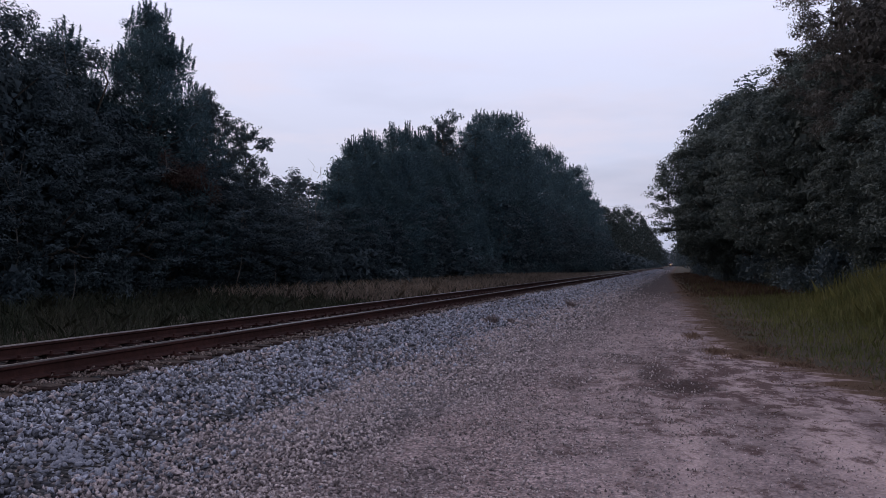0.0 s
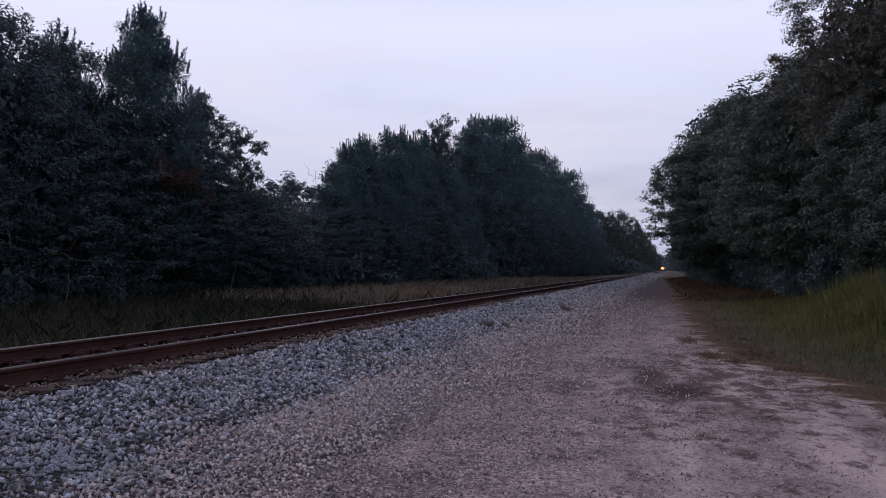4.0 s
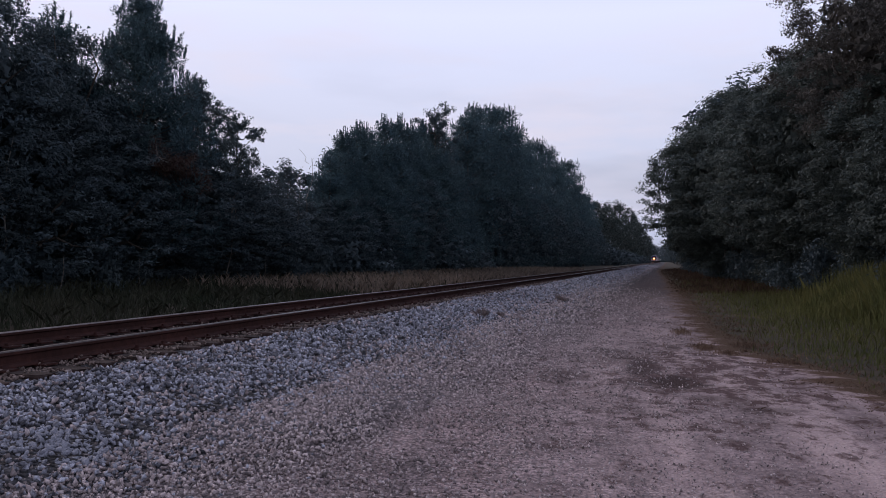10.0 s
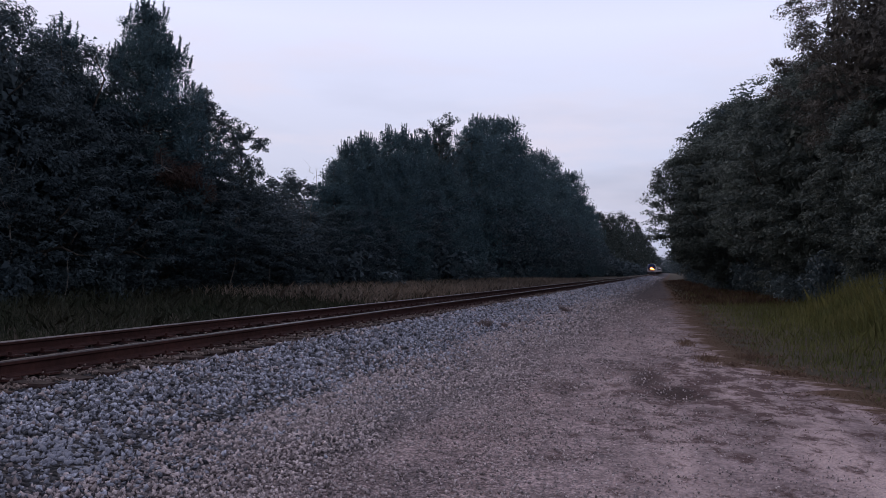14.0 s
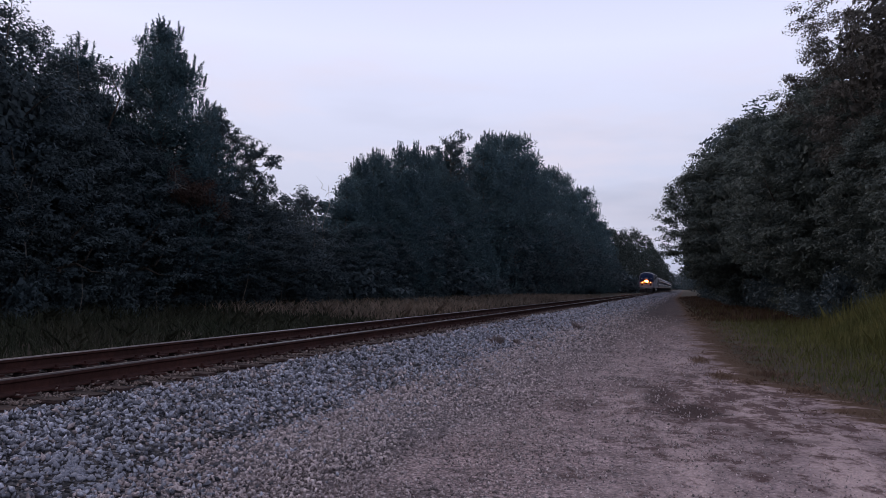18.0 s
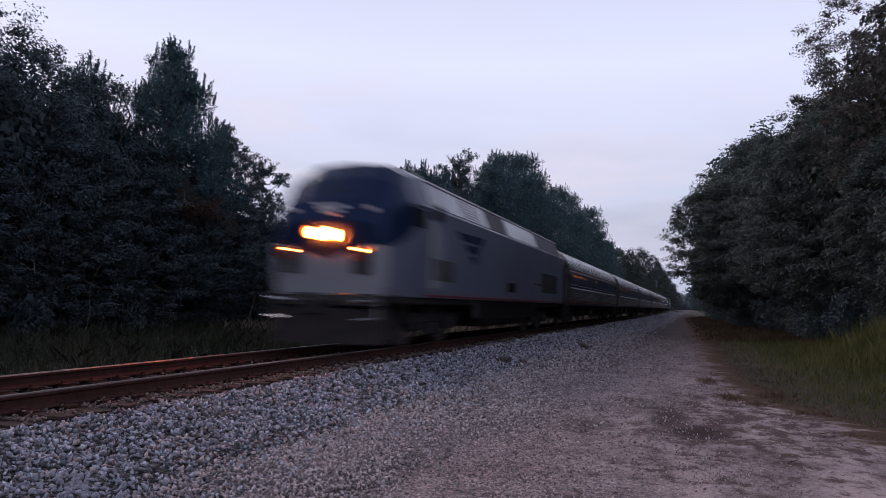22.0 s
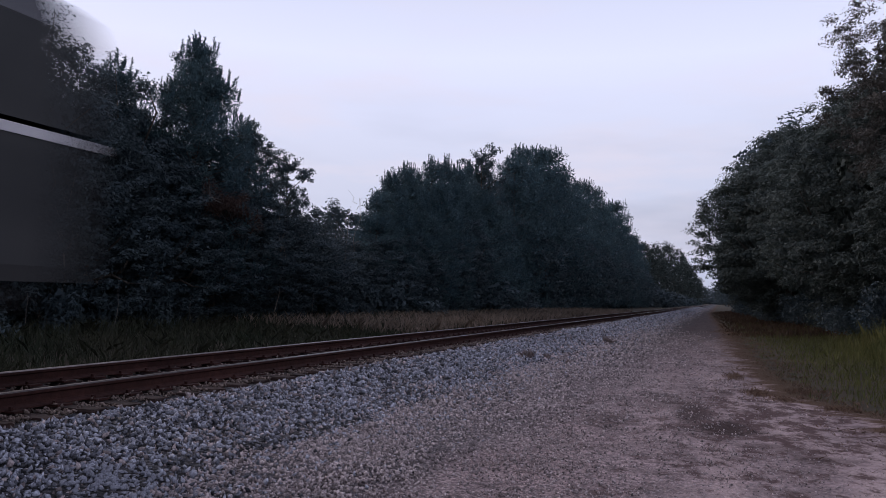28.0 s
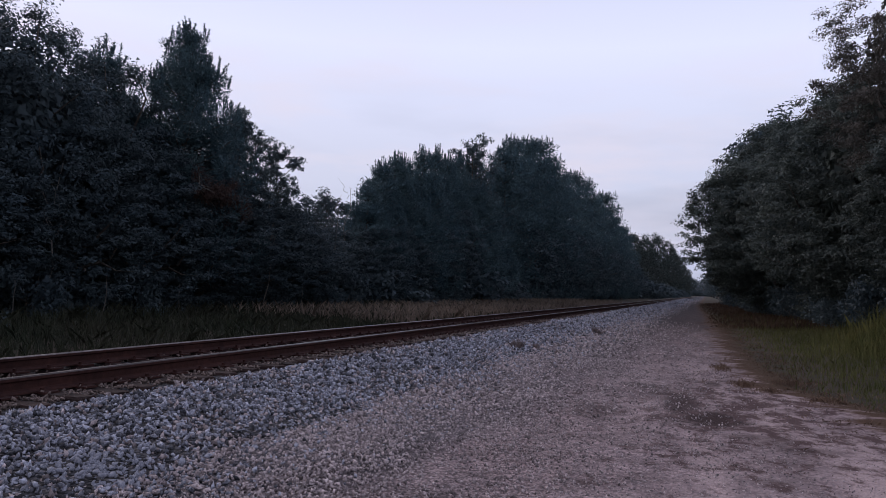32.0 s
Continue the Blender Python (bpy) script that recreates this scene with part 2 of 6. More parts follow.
M_BLUE = mat("dark_blue_paint", (0.008, 0.015, 0.050), (0.012, 0.021, 0.064), 2.0, 0.25, spec=0.35, wide=0.12)
M_RED = mat("red_stripe_paint", (0.13, 0.008, 0.018), (0.17, 0.013, 0.024), 2.0, 0.35, wide=0.1)
M_WHITE = mat("white_stripe_paint", (0.62, 0.60, 0.63), (0.70, 0.68, 0.70), 2.0, 0.5, wide=0.1)
M_LILAC = mat("faded_pale_stripe", (0.40, 0.36, 0.395), (0.48, 0.44, 0.475), 2.0, 0.35, wide=0.1)
# grime dulls the steel at glancing angles
for m, edge in ((M_STEEL, 0.52), (M_STEEL_SIDE, 0.38), (M_STEEL_DULL, 0.3)):
    m.node_tree.nodes["Principled BSDF"].inputs["Specular Tint"].default_value = (edge, edge, edge * 1.05, 1)
M_UNDER = mat("grimy_black_steel", (0.018, 0.017, 0.018), (0.042, 0.038, 0.038), 4, 0.95, bump=0.3, spec=0.08)
M_PILOT = mat("rust_dusted_pilot_steel", (0.014, 0.011, 0.012), (0.030, 0.024, 0.024), 5, 0.8, bump=0.2)
M_RUBBER = mat("black_rubber", (0.015, 0.015, 0.016), (0.028, 0.027, 0.027), 6, 0.85)
M_WHEEL = mat("worn_wheel_steel", (0.10, 0.085, 0.075), (0.16, 0.14, 0.13), 8, 0.55, metal=0.5)
M_SILVER = mat("silver_grey_paint", (0.25, 0.255, 0.275), (0.30, 0.305, 0.325), 0.8, 0.42, metal=0.25, spec=0.5, wide=0.12)
M_ROOF_DARK = mat("glossy_dark_roof_paint", (0.028, 0.034, 0.052), (0.036, 0.042, 0.06), 1.5, 0.45, spec=0.06, wide=0.12)
M_ROOF_LIGHT = mat("polished_grey_roof_panel", (0.085, 0.094, 0.125), (0.11, 0.12, 0.155), 0.6, 0.25, metal=0.25, wide=0.3)
M_GRILLE = mat("dark_grille", (0.02, 0.02, 0.022), (0.04, 0.04, 0.045), 10, 0.6)
M_INTERIOR = mat("coach_lining", (0.16, 0.15, 0.15), (0.22, 0.21, 0.20), 2, 0.8)
M_SEAT = mat("seat_cloth", (0.05, 0.055, 0.09), (0.08, 0.08, 0.12), 5, 0.9)
M_GLASS = pane_glass("tinted_window_glass", (0.85, 0.88, 1.0), 0.75)
M_WINDSHIELD = mat("dark_windshield_glass", (0.012, 0.013, 0.016), (0.018, 0.02, 0.024), 1.0, 0.16, spec=0.25, wide=0.05)
M_HEAD = glow("headlight_glow", (1.0, 0.13, 0.012), 500.0)
M_WARM = glow("warm_cabin_light", (1.0, 0.28, 0.05), 1.5)
M_DIM = glow("dim_warm_cabin_light", (1.0, 0.34, 0.08), 0.6)
M_MARKER = glow("white_door_light", (0.9, 1.0, 0.97), 3.5)


def road_material():
    """Packed sandy dirt with gravel, wheel tracks and damp patches."""
    m = mat("packed_dirt_and_gravel", (0.242, 0.181, 0.183), (0.396, 0.302, 0.299), 16, 0.95, bump=0.9, bump_scale=34, wide=0.32)
    n, l = m.node_tree.nodes, m.node_tree.links
    p = n["Principled BSDF"]
    base = p.inputs["Base Color"].links[0].from_socket
    tc = n.new("ShaderNodeTexCoord")
    # pale sandy wheel tracks, stretched along the road
    mp = n.new("ShaderNodeMapping")
    mp.inputs["Scale"].default_value = (1.5, 0.22, 1.0)
    l.new(tc.outputs["Object"], mp.inputs[0])
    t1 = n.new("ShaderNodeTexNoise")
    t1.inputs["Scale"].default_value, t1.inputs["Detail"].default_value = 1.0, 6.0
    l.new(mp.outputs[0], t1.inputs["Vector"])
    r1 = n.new("ShaderNodeMapRange")
    r1.inputs["From Min"].default_value, r1.inputs["From Max"].default_value = 0.45, 0.62
    l.new(t1.outputs["Fac"], r1.inputs["Value"])
    sx = n.new("ShaderNodeSeparateXYZ")
    l.new(tc.outputs["Object"], sx.inputs[0])
    side = n.new("ShaderNodeMapRange")
    side.inputs["From Min"].default_value, side.inputs["From Max"].default_value = -2.2, 0.2
    l.new(sx.outputs["X"], side.inputs["Value"])
    f1 = n.new("ShaderNodeMath")
    f1.operation = "MULTIPLY"
    l.new(r1.outputs[0], f1.inputs[0])
    l.new(side.outputs[0], f1.inputs[1])
    a = n.new("ShaderNodeMix")
    a.data_type = "RGBA"
    a.inputs["B"].default_value = (0.528, 0.401, 0.389, 1)
    l.new(f1.outputs[0], a.inputs["Factor"])
    l.new(base, a.inputs["A"])
    # damp brown scuffs
    mp2 = n.new("ShaderNodeMapping")
    mp2.inputs["Scale"].default_value = (1.15, 0.8, 1.0)
    mp2.inputs["Location"].default_value = (3.1, 1.7, 0)
    l.new(tc.outputs["Object"], mp2.inputs[0])
    t2 = n.new("ShaderNodeTexNoise")
    t2.inputs["Scale"].default_value, t2.inputs["Detail"].default_value, t2.inputs["Roughness"].default_value = 2.7, 12.0, 0.74
    l.new(mp2.outputs[0], t2.inputs["Vector"])
    r2 = n.new("ShaderNodeMapRange")
    r2.inputs["From Min"].default_value, r2.inputs["From Max"].default_value = 0.545, 0.64
    r2.inputs["To Max"].default_value = 0.9
    # scuffed most where vehicles turn, ten paces on
    spot = n.new("ShaderNodeVectorMath")
    spot.operation = "DISTANCE"
    mps = n.new("ShaderNodeMapping")
    mps.inputs["Scale"].default_value = (0.42, 0.17, 0.0)
    l.new(tc.outputs["Object"], mps.inputs[0])
    l.new(mps.outputs[0], spot.inputs[0])
    spot.inputs[1].default_value = (0.6 * 0.42, 11.5 * 0.17, 0)
    near = n.new("ShaderNodeMapRange")
    near.inputs["From Min"].default_value, near.inputs["From Max"].default_value = 0.1, 1.1
    near.inputs["To Min"].default_value, near.inputs["To Max"].default_value = 0.125, 0.0
    l.new(spot.outputs["Value"], near.inputs["Value"])
    more = n.new("ShaderNodeMath")
    l.new(t2.outputs["Fac"], more.inputs[0])
    l.new(near.outputs[0], more.inputs[1])
    l.new(more.outputs[0], r2.inputs["Value"])
    b = n.new("ShaderNodeMix")
    b.data_type = "RGBA"
    b.inputs["B"].default_value = (0.088, 0.047, 0.044, 1)
    f2 = n.new("ShaderNodeMath")
    f2.operation = "MULTIPLY"
    side2 = n.new("ShaderNodeMapRange")
    side2.inputs["From Min"].default_value, side2.inputs["From Max"].default_value = -3.2, 0.0
    side2.inputs["To Min"].default_value = 0.25
    l.new(sx.outputs["X"], side2.inputs["Value"])
    l.new(r2.outputs[0], f2.inputs[0])
    l.new(side2.outputs[0], f2.inputs[1])
    l.new(f2.outputs[0], b.inputs["Factor"])
    l.new(a.outputs["Result"], b.inputs["A"])
    # damp hollows: x, y, half breadth, half length, depth of tone
    c = b
    for hx, hy, rx, ry, tone in ((0.08, 10.2, 0.36, 0.6, 0.95), (-0.32, 11.4, 0.22, 1.0, 0.75), (-0.62, 12.3, 0.5, 0.9, 0.45), (-1.0, 13.2, 0.34, 0.3, 0.6), (-1.38, 10.1, 0.34, 0.6, 0.5),
                                 (0.1, 14.2, 0.16, 0.5, 0.6), (0.55, 9.0, 0.35, 0.25, 0.4), (1.0, 8.6, 0.3, 0.2, 0.45), (-0.9, 6.3, 0.12, 0.12, 0.6)):
        mp3 = n.new("ShaderNodeMapping")
        mp3.inputs["Scale"].default_value = (1 / rx, 1 / ry, 0.0)
        mp3.inputs["Location"].default_value = (-hx / rx, -hy / ry, 0)
        l.new(tc.outputs["Object"], mp3.inputs[0])
        dist = n.new("ShaderNodeVectorMath")
        dist.operation = "LENGTH"
        l.new(mp3.outputs[0], dist.inputs[0])
        wob = n.new("ShaderNodeMath")
        wob.operation = "MULTIPLY_ADD"
        wob.inputs[1].default_value = 4.0
        l.new(t2.outputs["Fac"], wob.inputs[0])
        l.new(dist.outputs["Value"], wob.inputs[2])
        r3 = n.new("ShaderNodeMapRange")
        r3.inputs["From Min"].default_value, r3.inputs["From Max"].default_value = 2.72, 3.1
        r3.inputs["To Min"].default_value, r3.inputs["To Max"].default_value = tone, 0.0
        l.new(wob.outputs[0], r3.inputs["Value"])
        d = n.new("ShaderNodeMix")
        d.data_type = "RGBA"
        d.inputs["B"].default_value = (0.052, 0.029, 0.027, 1)
        l.new(r3.outputs[0], d.inputs["Factor"])
        l.new(c.outputs["Result"], d.inputs["A"])
        c = d
    # further on the brown dirt darkens in colour, standing in for the trees' shade
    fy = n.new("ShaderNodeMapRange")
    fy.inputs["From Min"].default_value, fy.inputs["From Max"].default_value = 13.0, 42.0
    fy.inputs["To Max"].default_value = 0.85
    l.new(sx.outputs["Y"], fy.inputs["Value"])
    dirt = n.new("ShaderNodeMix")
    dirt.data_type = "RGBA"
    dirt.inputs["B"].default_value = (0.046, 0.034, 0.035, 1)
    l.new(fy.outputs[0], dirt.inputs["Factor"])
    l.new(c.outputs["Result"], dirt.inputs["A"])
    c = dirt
    # ballast dust greys the side next to the track
    gx = n.new("ShaderNodeMath")
    gx.operation = "MULTIPLY_ADD"
    gx.inputs[1].default_value = 4.0
    l.new(t1.outputs["Fac"], gx.inputs[0])
    l.new(sx.outputs["X"], gx.inputs[2])
    gr = n.new("ShaderNodeMapRange")
    gr.inputs["From Min"].default_value, gr.inputs["From Max"].default_value = -1.6, 0.4
    gr.inputs["To Min"].default_value, gr.inputs["To Max"].default_value = 0.97, 0.0
    l.new(gx.outputs[0], gr.inputs["Value"])
    dust = n.new("ShaderNodeMix")
    dust.data_type = "RGBA"
    dust.inputs["B"].default_value = (0.088, 0.083, 0.094, 1)
    l.new(gr.outputs[0], dust.inputs["Factor"])
    l.new(c.outputs["Result"], dust.inputs["A"])
    c = dust
    # ragged passage to dead leaves and grass at the verge
    at = n.new("ShaderNodeAttribute")
    at.attribute_name = "verge"
    t4 = n.new("ShaderNodeTexNoise")
    t4.inputs["Scale"].default_value, t4.inputs["Detail"].default_value, t4.inputs["Roughness"].default_value = 1.1, 9.0, 0.68
    mp4 = n.new("ShaderNodeMapping")
    mp4.inputs["Scale"].default_value = (0.8, 1.6, 1.0)
    l.new(tc.outputs["Object"], mp4.inputs[0])
    l.new(mp4.outputs[0], t4.inputs["Vector"])
    s4 = n.new("ShaderNodeMath")
    s4.operation = "MULTIPLY_ADD"
    s4.inputs[1].default_value = 1.7
    l.new(t4.outputs["Fac"], s4.inputs[0])
    l.new(at.outputs["Fac"], s4.inputs[2])
    r4 = n.new("ShaderNodeMapRange")
    r4.inputs["From Min"].default_value, r4.inputs["From Max"].default_value = 1.28, 1.48
    l.new(s4.outputs[0], r4.inputs["Value"])
    d = n.new("ShaderNodeMix")
    d.data_type = "RGBA"
    l.new(r4.outputs[0], d.inputs["Factor"])
    l.new(c.outputs["Result"], d.inputs["A"])
    litter = n.new("ShaderNodeMix")
    litter.data_type = "RGBA"
    litter.inputs["A"].default_value, litter.inputs["B"].default_value = (0.14, 0.066, 0.040, 1), (0.07, 0.046, 0.025, 1)
    l.new(at.outputs["Fac"], litter.inputs["Factor"])
    l.new(litter.outputs["Result"], d.inputs["B"])
    l.new(d.outputs["Result"], p.inputs["Base Color"])
    return pebbled(m, 42.0, 0.55, 1.6, 0.02, (-1.6, 0.2))


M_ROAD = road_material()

# ---- building helpers ----


class Shape:
    """Gathers points and faces of one mesh."""

    def __init__(self):
        self.v, self.f, self.m = [], [], []

    def add(self, verts, faces, mi=0):
        o = len(self.v)
        self.v += [tuple(p) for p in verts]
        self.f += [tuple(i + o for i in q) for q in faces]
        self.m += [mi] * len(faces)
        return self

    def box(self, c, s, bev=0.0, mi=0):
        """A box with chamfered upright and lying edges."""
        x, y, z = (d / 2 for d in s)
        b = min(bev, x * 0.45, y * 0.45, z * 0.45)
        if b <= 0:
            v = [(c[0] + i * x, c[1] + j * y, c[2] + k * z) for k in (-1, 1) for j in (-1, 1) for i in (-1, 1)]
            return self.add(v, [(0, 2, 3, 1), (4, 5, 7, 6), (0, 1, 5, 4), (2, 6, 7, 3), (0, 4, 6, 2), (1, 3, 7, 5)], mi)
        ring = lambda dx, dy: [(-dx + b, -dy), (dx - b, -dy), (dx, -dy + b), (dx, dy - b), (dx - b, dy), (-dx + b, dy), (-dx, dy - b), (-dx, -dy + b)]
        v = []
        for zz, k in ((-z, b), (-z + b, 0), (z - b, 0), (z, b)):
            v += [(c[0] + p, c[1] + q, c[2] + zz) for p, q in ring(x - k, y - k)]
        f = [tuple(reversed(range(8))), tuple(range(24, 32))]
        for k in range(3):
            f += [(k * 8 + i, k * 8 + (i + 1) % 8, k * 8 + 8 + (i + 1) % 8, k * 8 + 8 + i) for i in range(8)]
        return self.add(v, f, mi)

    def tube(self, a, b, r0, r1, n=8, mi=0, caps=True):
        a, b = Vector(a), Vector(b)
        d = (b - a).normalized()
        s = d.orthogonal().normalized()
        t = d.cross(s)
        v = []
        for p, r in ((a, r0), (b, r1)):
            v += [p + (s * math.cos(2 * math.pi * i / n) + t * math.sin(2 * math.pi * i / n)) * r for i in range(n)]
        f = [(i, (i + 1) % n, n + (i + 1) % n, n + i) for i in range(n)]
        if caps:
            f += [tuple(reversed(range(n))), tuple(range(n, 2 * n))]
        return self.add(v, f, mi)

    def loft(self, rings, closed=False, caps=False, mi=0):
        """Skin over rings of equally many points."""
        n = len(rings[0])
        v = [p for r in rings for p in r]
        f = []
        for k in range(len(rings) - 1):
            for i in range(n if closed else n - 1):
                j = (i + 1) % n
                f.append((k * n + i, k * n + j, (k + 1) * n + j, (k + 1) * n + i))
        if caps:
            f += [tuple(reversed(range(n))), tuple(range((len(rings) - 1) * n, len(rings) * n))]
        return self.add(v, f, mi)

    def mesh(self, name, *mats, smooth=False):
        me = bpy.data.meshes.new(name)
        me.from_pydata(self.v, [], self.f)
        for m in mats:
            me.materials.append(m)
        if len(mats) > 1:
            me.polygons.foreach_set("material_index", self.m)
        if smooth:
            me.polygons.foreach_set("use_smooth", [True] * len(me.polygons))
        me.update()
        return me


def np_mesh(name, verts, faces, material):
    """A mesh from arrays; all faces have equally many corners."""
    k = faces.shape[1]
    me = bpy.data.meshes.new(name)
    me.vertices.add(len(verts))
    me.vertices.foreach_set("co", verts.astype(np.float32).ravel())
    me.loops.add(faces.size)
    me.loops.foreach_set("vertex_index", faces.astype(np.int32).ravel())
    me.polygons.add(len(faces))
    me.polygons.foreach_set("loop_start", np.arange(0, faces.size, k, dtype=np.int32))
    me.materials.append(material)
    me.update(calc_edges=True)
    me.validate()
    return me


def part(name, data, parent, label=""):
    ob = new(name, data)
    ob.parent = parent
    if label:
        tagged(ob, label)
    return ob


def piece(name, shape, material, parent, label="", smooth=False):
    return part(name, shape.mesh(name, material, smooth=smooth), parent, label)


rng = np.random.default_rng(7)

# ---- the lie of the land ----
RAIL_Z = 0.515
TRACK_X = -7.16
GAUGE = 0.752
TIE_TOP = RAIL_Z - 0.185


def ground_z(x, y):
    """Road level near the eye, the bed under the track, a shallow ditch and the strip beyond."""
    bed = np.interp(x, [-13.0, -11.2, -9.2, -8.6, -5.55, -5.2, -3.9, -3.3], [-0.12, -0.15, 0.18, 0.23, 0.23, 0.18, 0.02, 0.0])
    far = 0.10 * np.clip((x - 3.0) / 4.0, 0, 1)
    lump = 0.05 * np.sin(x * 1.3 + 0.4 * y) * np.sin(0.31 * y + 1.0) * np.clip((np.abs(x + 1) - 3.5) / 4, 0, 1)
    return bed + far + lump


def sheet(name, xs, ys, lift, material):
    X, Y = np.meshgrid(xs, ys)
    Z = ground_z(X, Y) + lift(X, Y)
    v = np.column_stack([X.ravel(), Y.ravel(), Z.ravel()])
    nx, ny = len(xs), len(ys)
    i = np.arange(nx * ny).reshape(ny, nx)
    f = np.column_stack([i[:-1, :-1].ravel(), i[:-1, 1:].ravel(), i[1:, 1:].ravel(), i[1:, :-1].ravel()])
    return new(name, np_mesh(name, v, f, material))


def build_ground():
    xs = np.concatenate([[-2500, -800, -250, -90, -50, -35], np.arange(-28, 14, 0.45), [16, 20, 30, 50, 100, 300, 900, 2500]])
    ys = np.concatenate([[-800, -200, -70, -30, -12, -4], np.arange(0, 60, 0.8), np.arange(60, 200, 5), [220, 260, 330, 450, 700, 1200, 2500, 4500]])
    g = sheet("ground", xs, ys, lambda x, y: -0.012 * np.ones_like(x), M_SOIL)
    tagged(g, "dark grassy soil beside the railway track", "ground", kind="structure")
    # the dirt road, with a ragged verge that swings in towards the track
    ys = np.concatenate([[-40, -15, -5], np.arange(0, 40, 0.25), np.arange(40, 120, 2.0), [140, 180, 250, 400, 800]])
    edge = np.interp(ys, [-40, 0, 7, 9.4, 11, 12.8, 14, 18, 32, 55, 120, 800], [3.6, 3.2, 2.6, 2.1, 1.75, 1.4, 0.75, 0.35, 0.1, -0.3, -1.6, -1.6])
    ragged = np.array([0.35 * noise.noise((0.0, y * 0.9, 3.0)) + 0.16 * noise.noise((0.0, y * 4.1, 9.0)) for y in ys])
    edge = edge + ragged * np.where(ys > 16, 0.6, 1.0)
    cols = 44
    rows = [np.linspace(-4.6, e + 1.1, cols) for e in edge]
    X = np.array(rows)
    Y = np.repeat(ys[:, None], cols, 1)
    fine = np.array([[0.018 * noise.noise((x * 1.7, y * 1.1, 0.3)) + 0.008 * noise.noise((x * 6, y * 5, 2.0)) for x, y in zip(r, q)] for r, q in zip(X, Y)])
    fall = np.clip((X - X[:, -1:] + 0.6) / 0.6, 0, 1) * 0.045
    Z = ground_z(X, Y) + 0.02 + fine - fall
    i = np.arange(X.size).reshape(X.shape)
    f = np.column_stack([i[:-1, :-1].ravel(), i[:-1, 1:].ravel(), i[1:, 1:].ravel(), i[1:, :-1].ravel()])
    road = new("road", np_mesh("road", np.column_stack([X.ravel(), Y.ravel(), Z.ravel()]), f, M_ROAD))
    verge = road.data.attributes.new("verge", "FLOAT", "POINT")
    verge.data.foreach_set("value", np.clip((X - edge[:, None] + 0.9) / 2.0, 0, 1).astype(np.float32).ravel())
    tagged(road, "packed dirt and gravel access road with damp patches", "road", kind="structure")
    return edge, ys


ROAD_EDGE, ROAD_Y = build_ground()


def build_bed():
    ys = np.concatenate([[-300, -60, -20, -5], np.arange(0, 70, 0.5), np.arange(70, 200, 4), [250, 400, 800, 1500]])
    xs = np.concatenate([np.arange(-11.0, -8.5, 0.25), np.arange(-8.5, -3.55, 0.16)])
    lift = lambda x, y: 0.055 + 0.02 * np.sin(x * 9 + y * 5) * np.sin(y * 7 - x * 3) - 0.07 * np.clip((x + 4.1) / 0.5, 0, 1)
    b = sheet("ballast", xs, ys, lift, M_BALLAST_BED)
    return tagged(b, "blue-grey crushed stone ballast bank under the track", "ballast", kind="structure")


BED = build_bed()

# ---- stones ----


def stone_template(k, flat):
    bm = bmesh.new()
    if k % 2:
        bmesh.ops.create_icosphere(bm, subdivisions=1, radius=0.5)
    else:
        six = [bm.verts.new(p) for p in ((0.6, 0, 0), (0, 0.55, 0.1), (-0.6, 0.1, 0), (0, -0.55, -0.1), (0.1, 0, 0.6), (0, 0.1, -0.6))]
        for i in range(4):
            bm.faces.new((six[i], six[(i + 1) % 4], six[4]))
            bm.faces.new((six[(i + 1) % 4], six[i], six[5]))
    r = random.Random(k)
    for v in bm.verts:
        v.co *= r.uniform(0.55, 1.3)
        v.co.x *= 1.3
        v.co.z *= flat
    bmesh.ops.triangulate(bm, faces=bm.faces)
    bm.verts.index_update()
    v = np.array([p.co[:] for p in bm.verts])
    f = np.array([[q.index for q in t.verts] for t in bm.faces])
    bm.free()
    return v, f


STONES = [stone_template(k, 0.7) for k in range(6)]


def rotations(n, gen):
    q = gen.normal(size=(n, 4))
    q /= np.linalg.norm(q, axis=1)[:, None]
    w, x, y, z = q.T
    return np.stack([np.stack([1 - 2 * (y * y + z * z), 2 * (x * y - z * w), 2 * (x * z + y * w)], -1),
                     np.stack([2 * (x * y + z * w), 1 - 2 * (x * x + z * z), 2 * (y * z - x * w)], -1),
                     np.stack([2 * (x * z - y * w), 2 * (y * z + x * w), 1 - 2 * (x * x + y * y)], -1)], 1)


def scatter(name, pts, sizes, material, gen, kinds=(0, 1, 2, 3, 4, 5)):
    """Many stones in one mesh."""
    V, F, o = [], [], 0
    pick = np.array(kinds)[gen.integers(0, len(kinds), len(pts))]
    R = rotations(len(pts), gen)
    for k, (tv, tf) in enumerate(STONES):
        sel = np.where(pick == k)[0]
        if not len(sel):
            continue
        v = np.einsum("nij,vj->nvi", R[sel], tv) * sizes[sel][:, None, None] + pts[sel][:, None, :]
        f = tf[None] + (np.arange(len(sel)) * len(tv))[:, None, None] + o
        V.append(v.reshape(-1, 3))
        F.append(f.reshape(-1, 3))
        o += len(sel) * len(tv)
    return np_mesh(name, np.concatenate(V), np.concatenate(F), material)


def bed_height(x, y):
    return ground_z(x, y) + 0.055 - 0.07 * np.clip((x + 4.1) / 0.5, 0, 1)


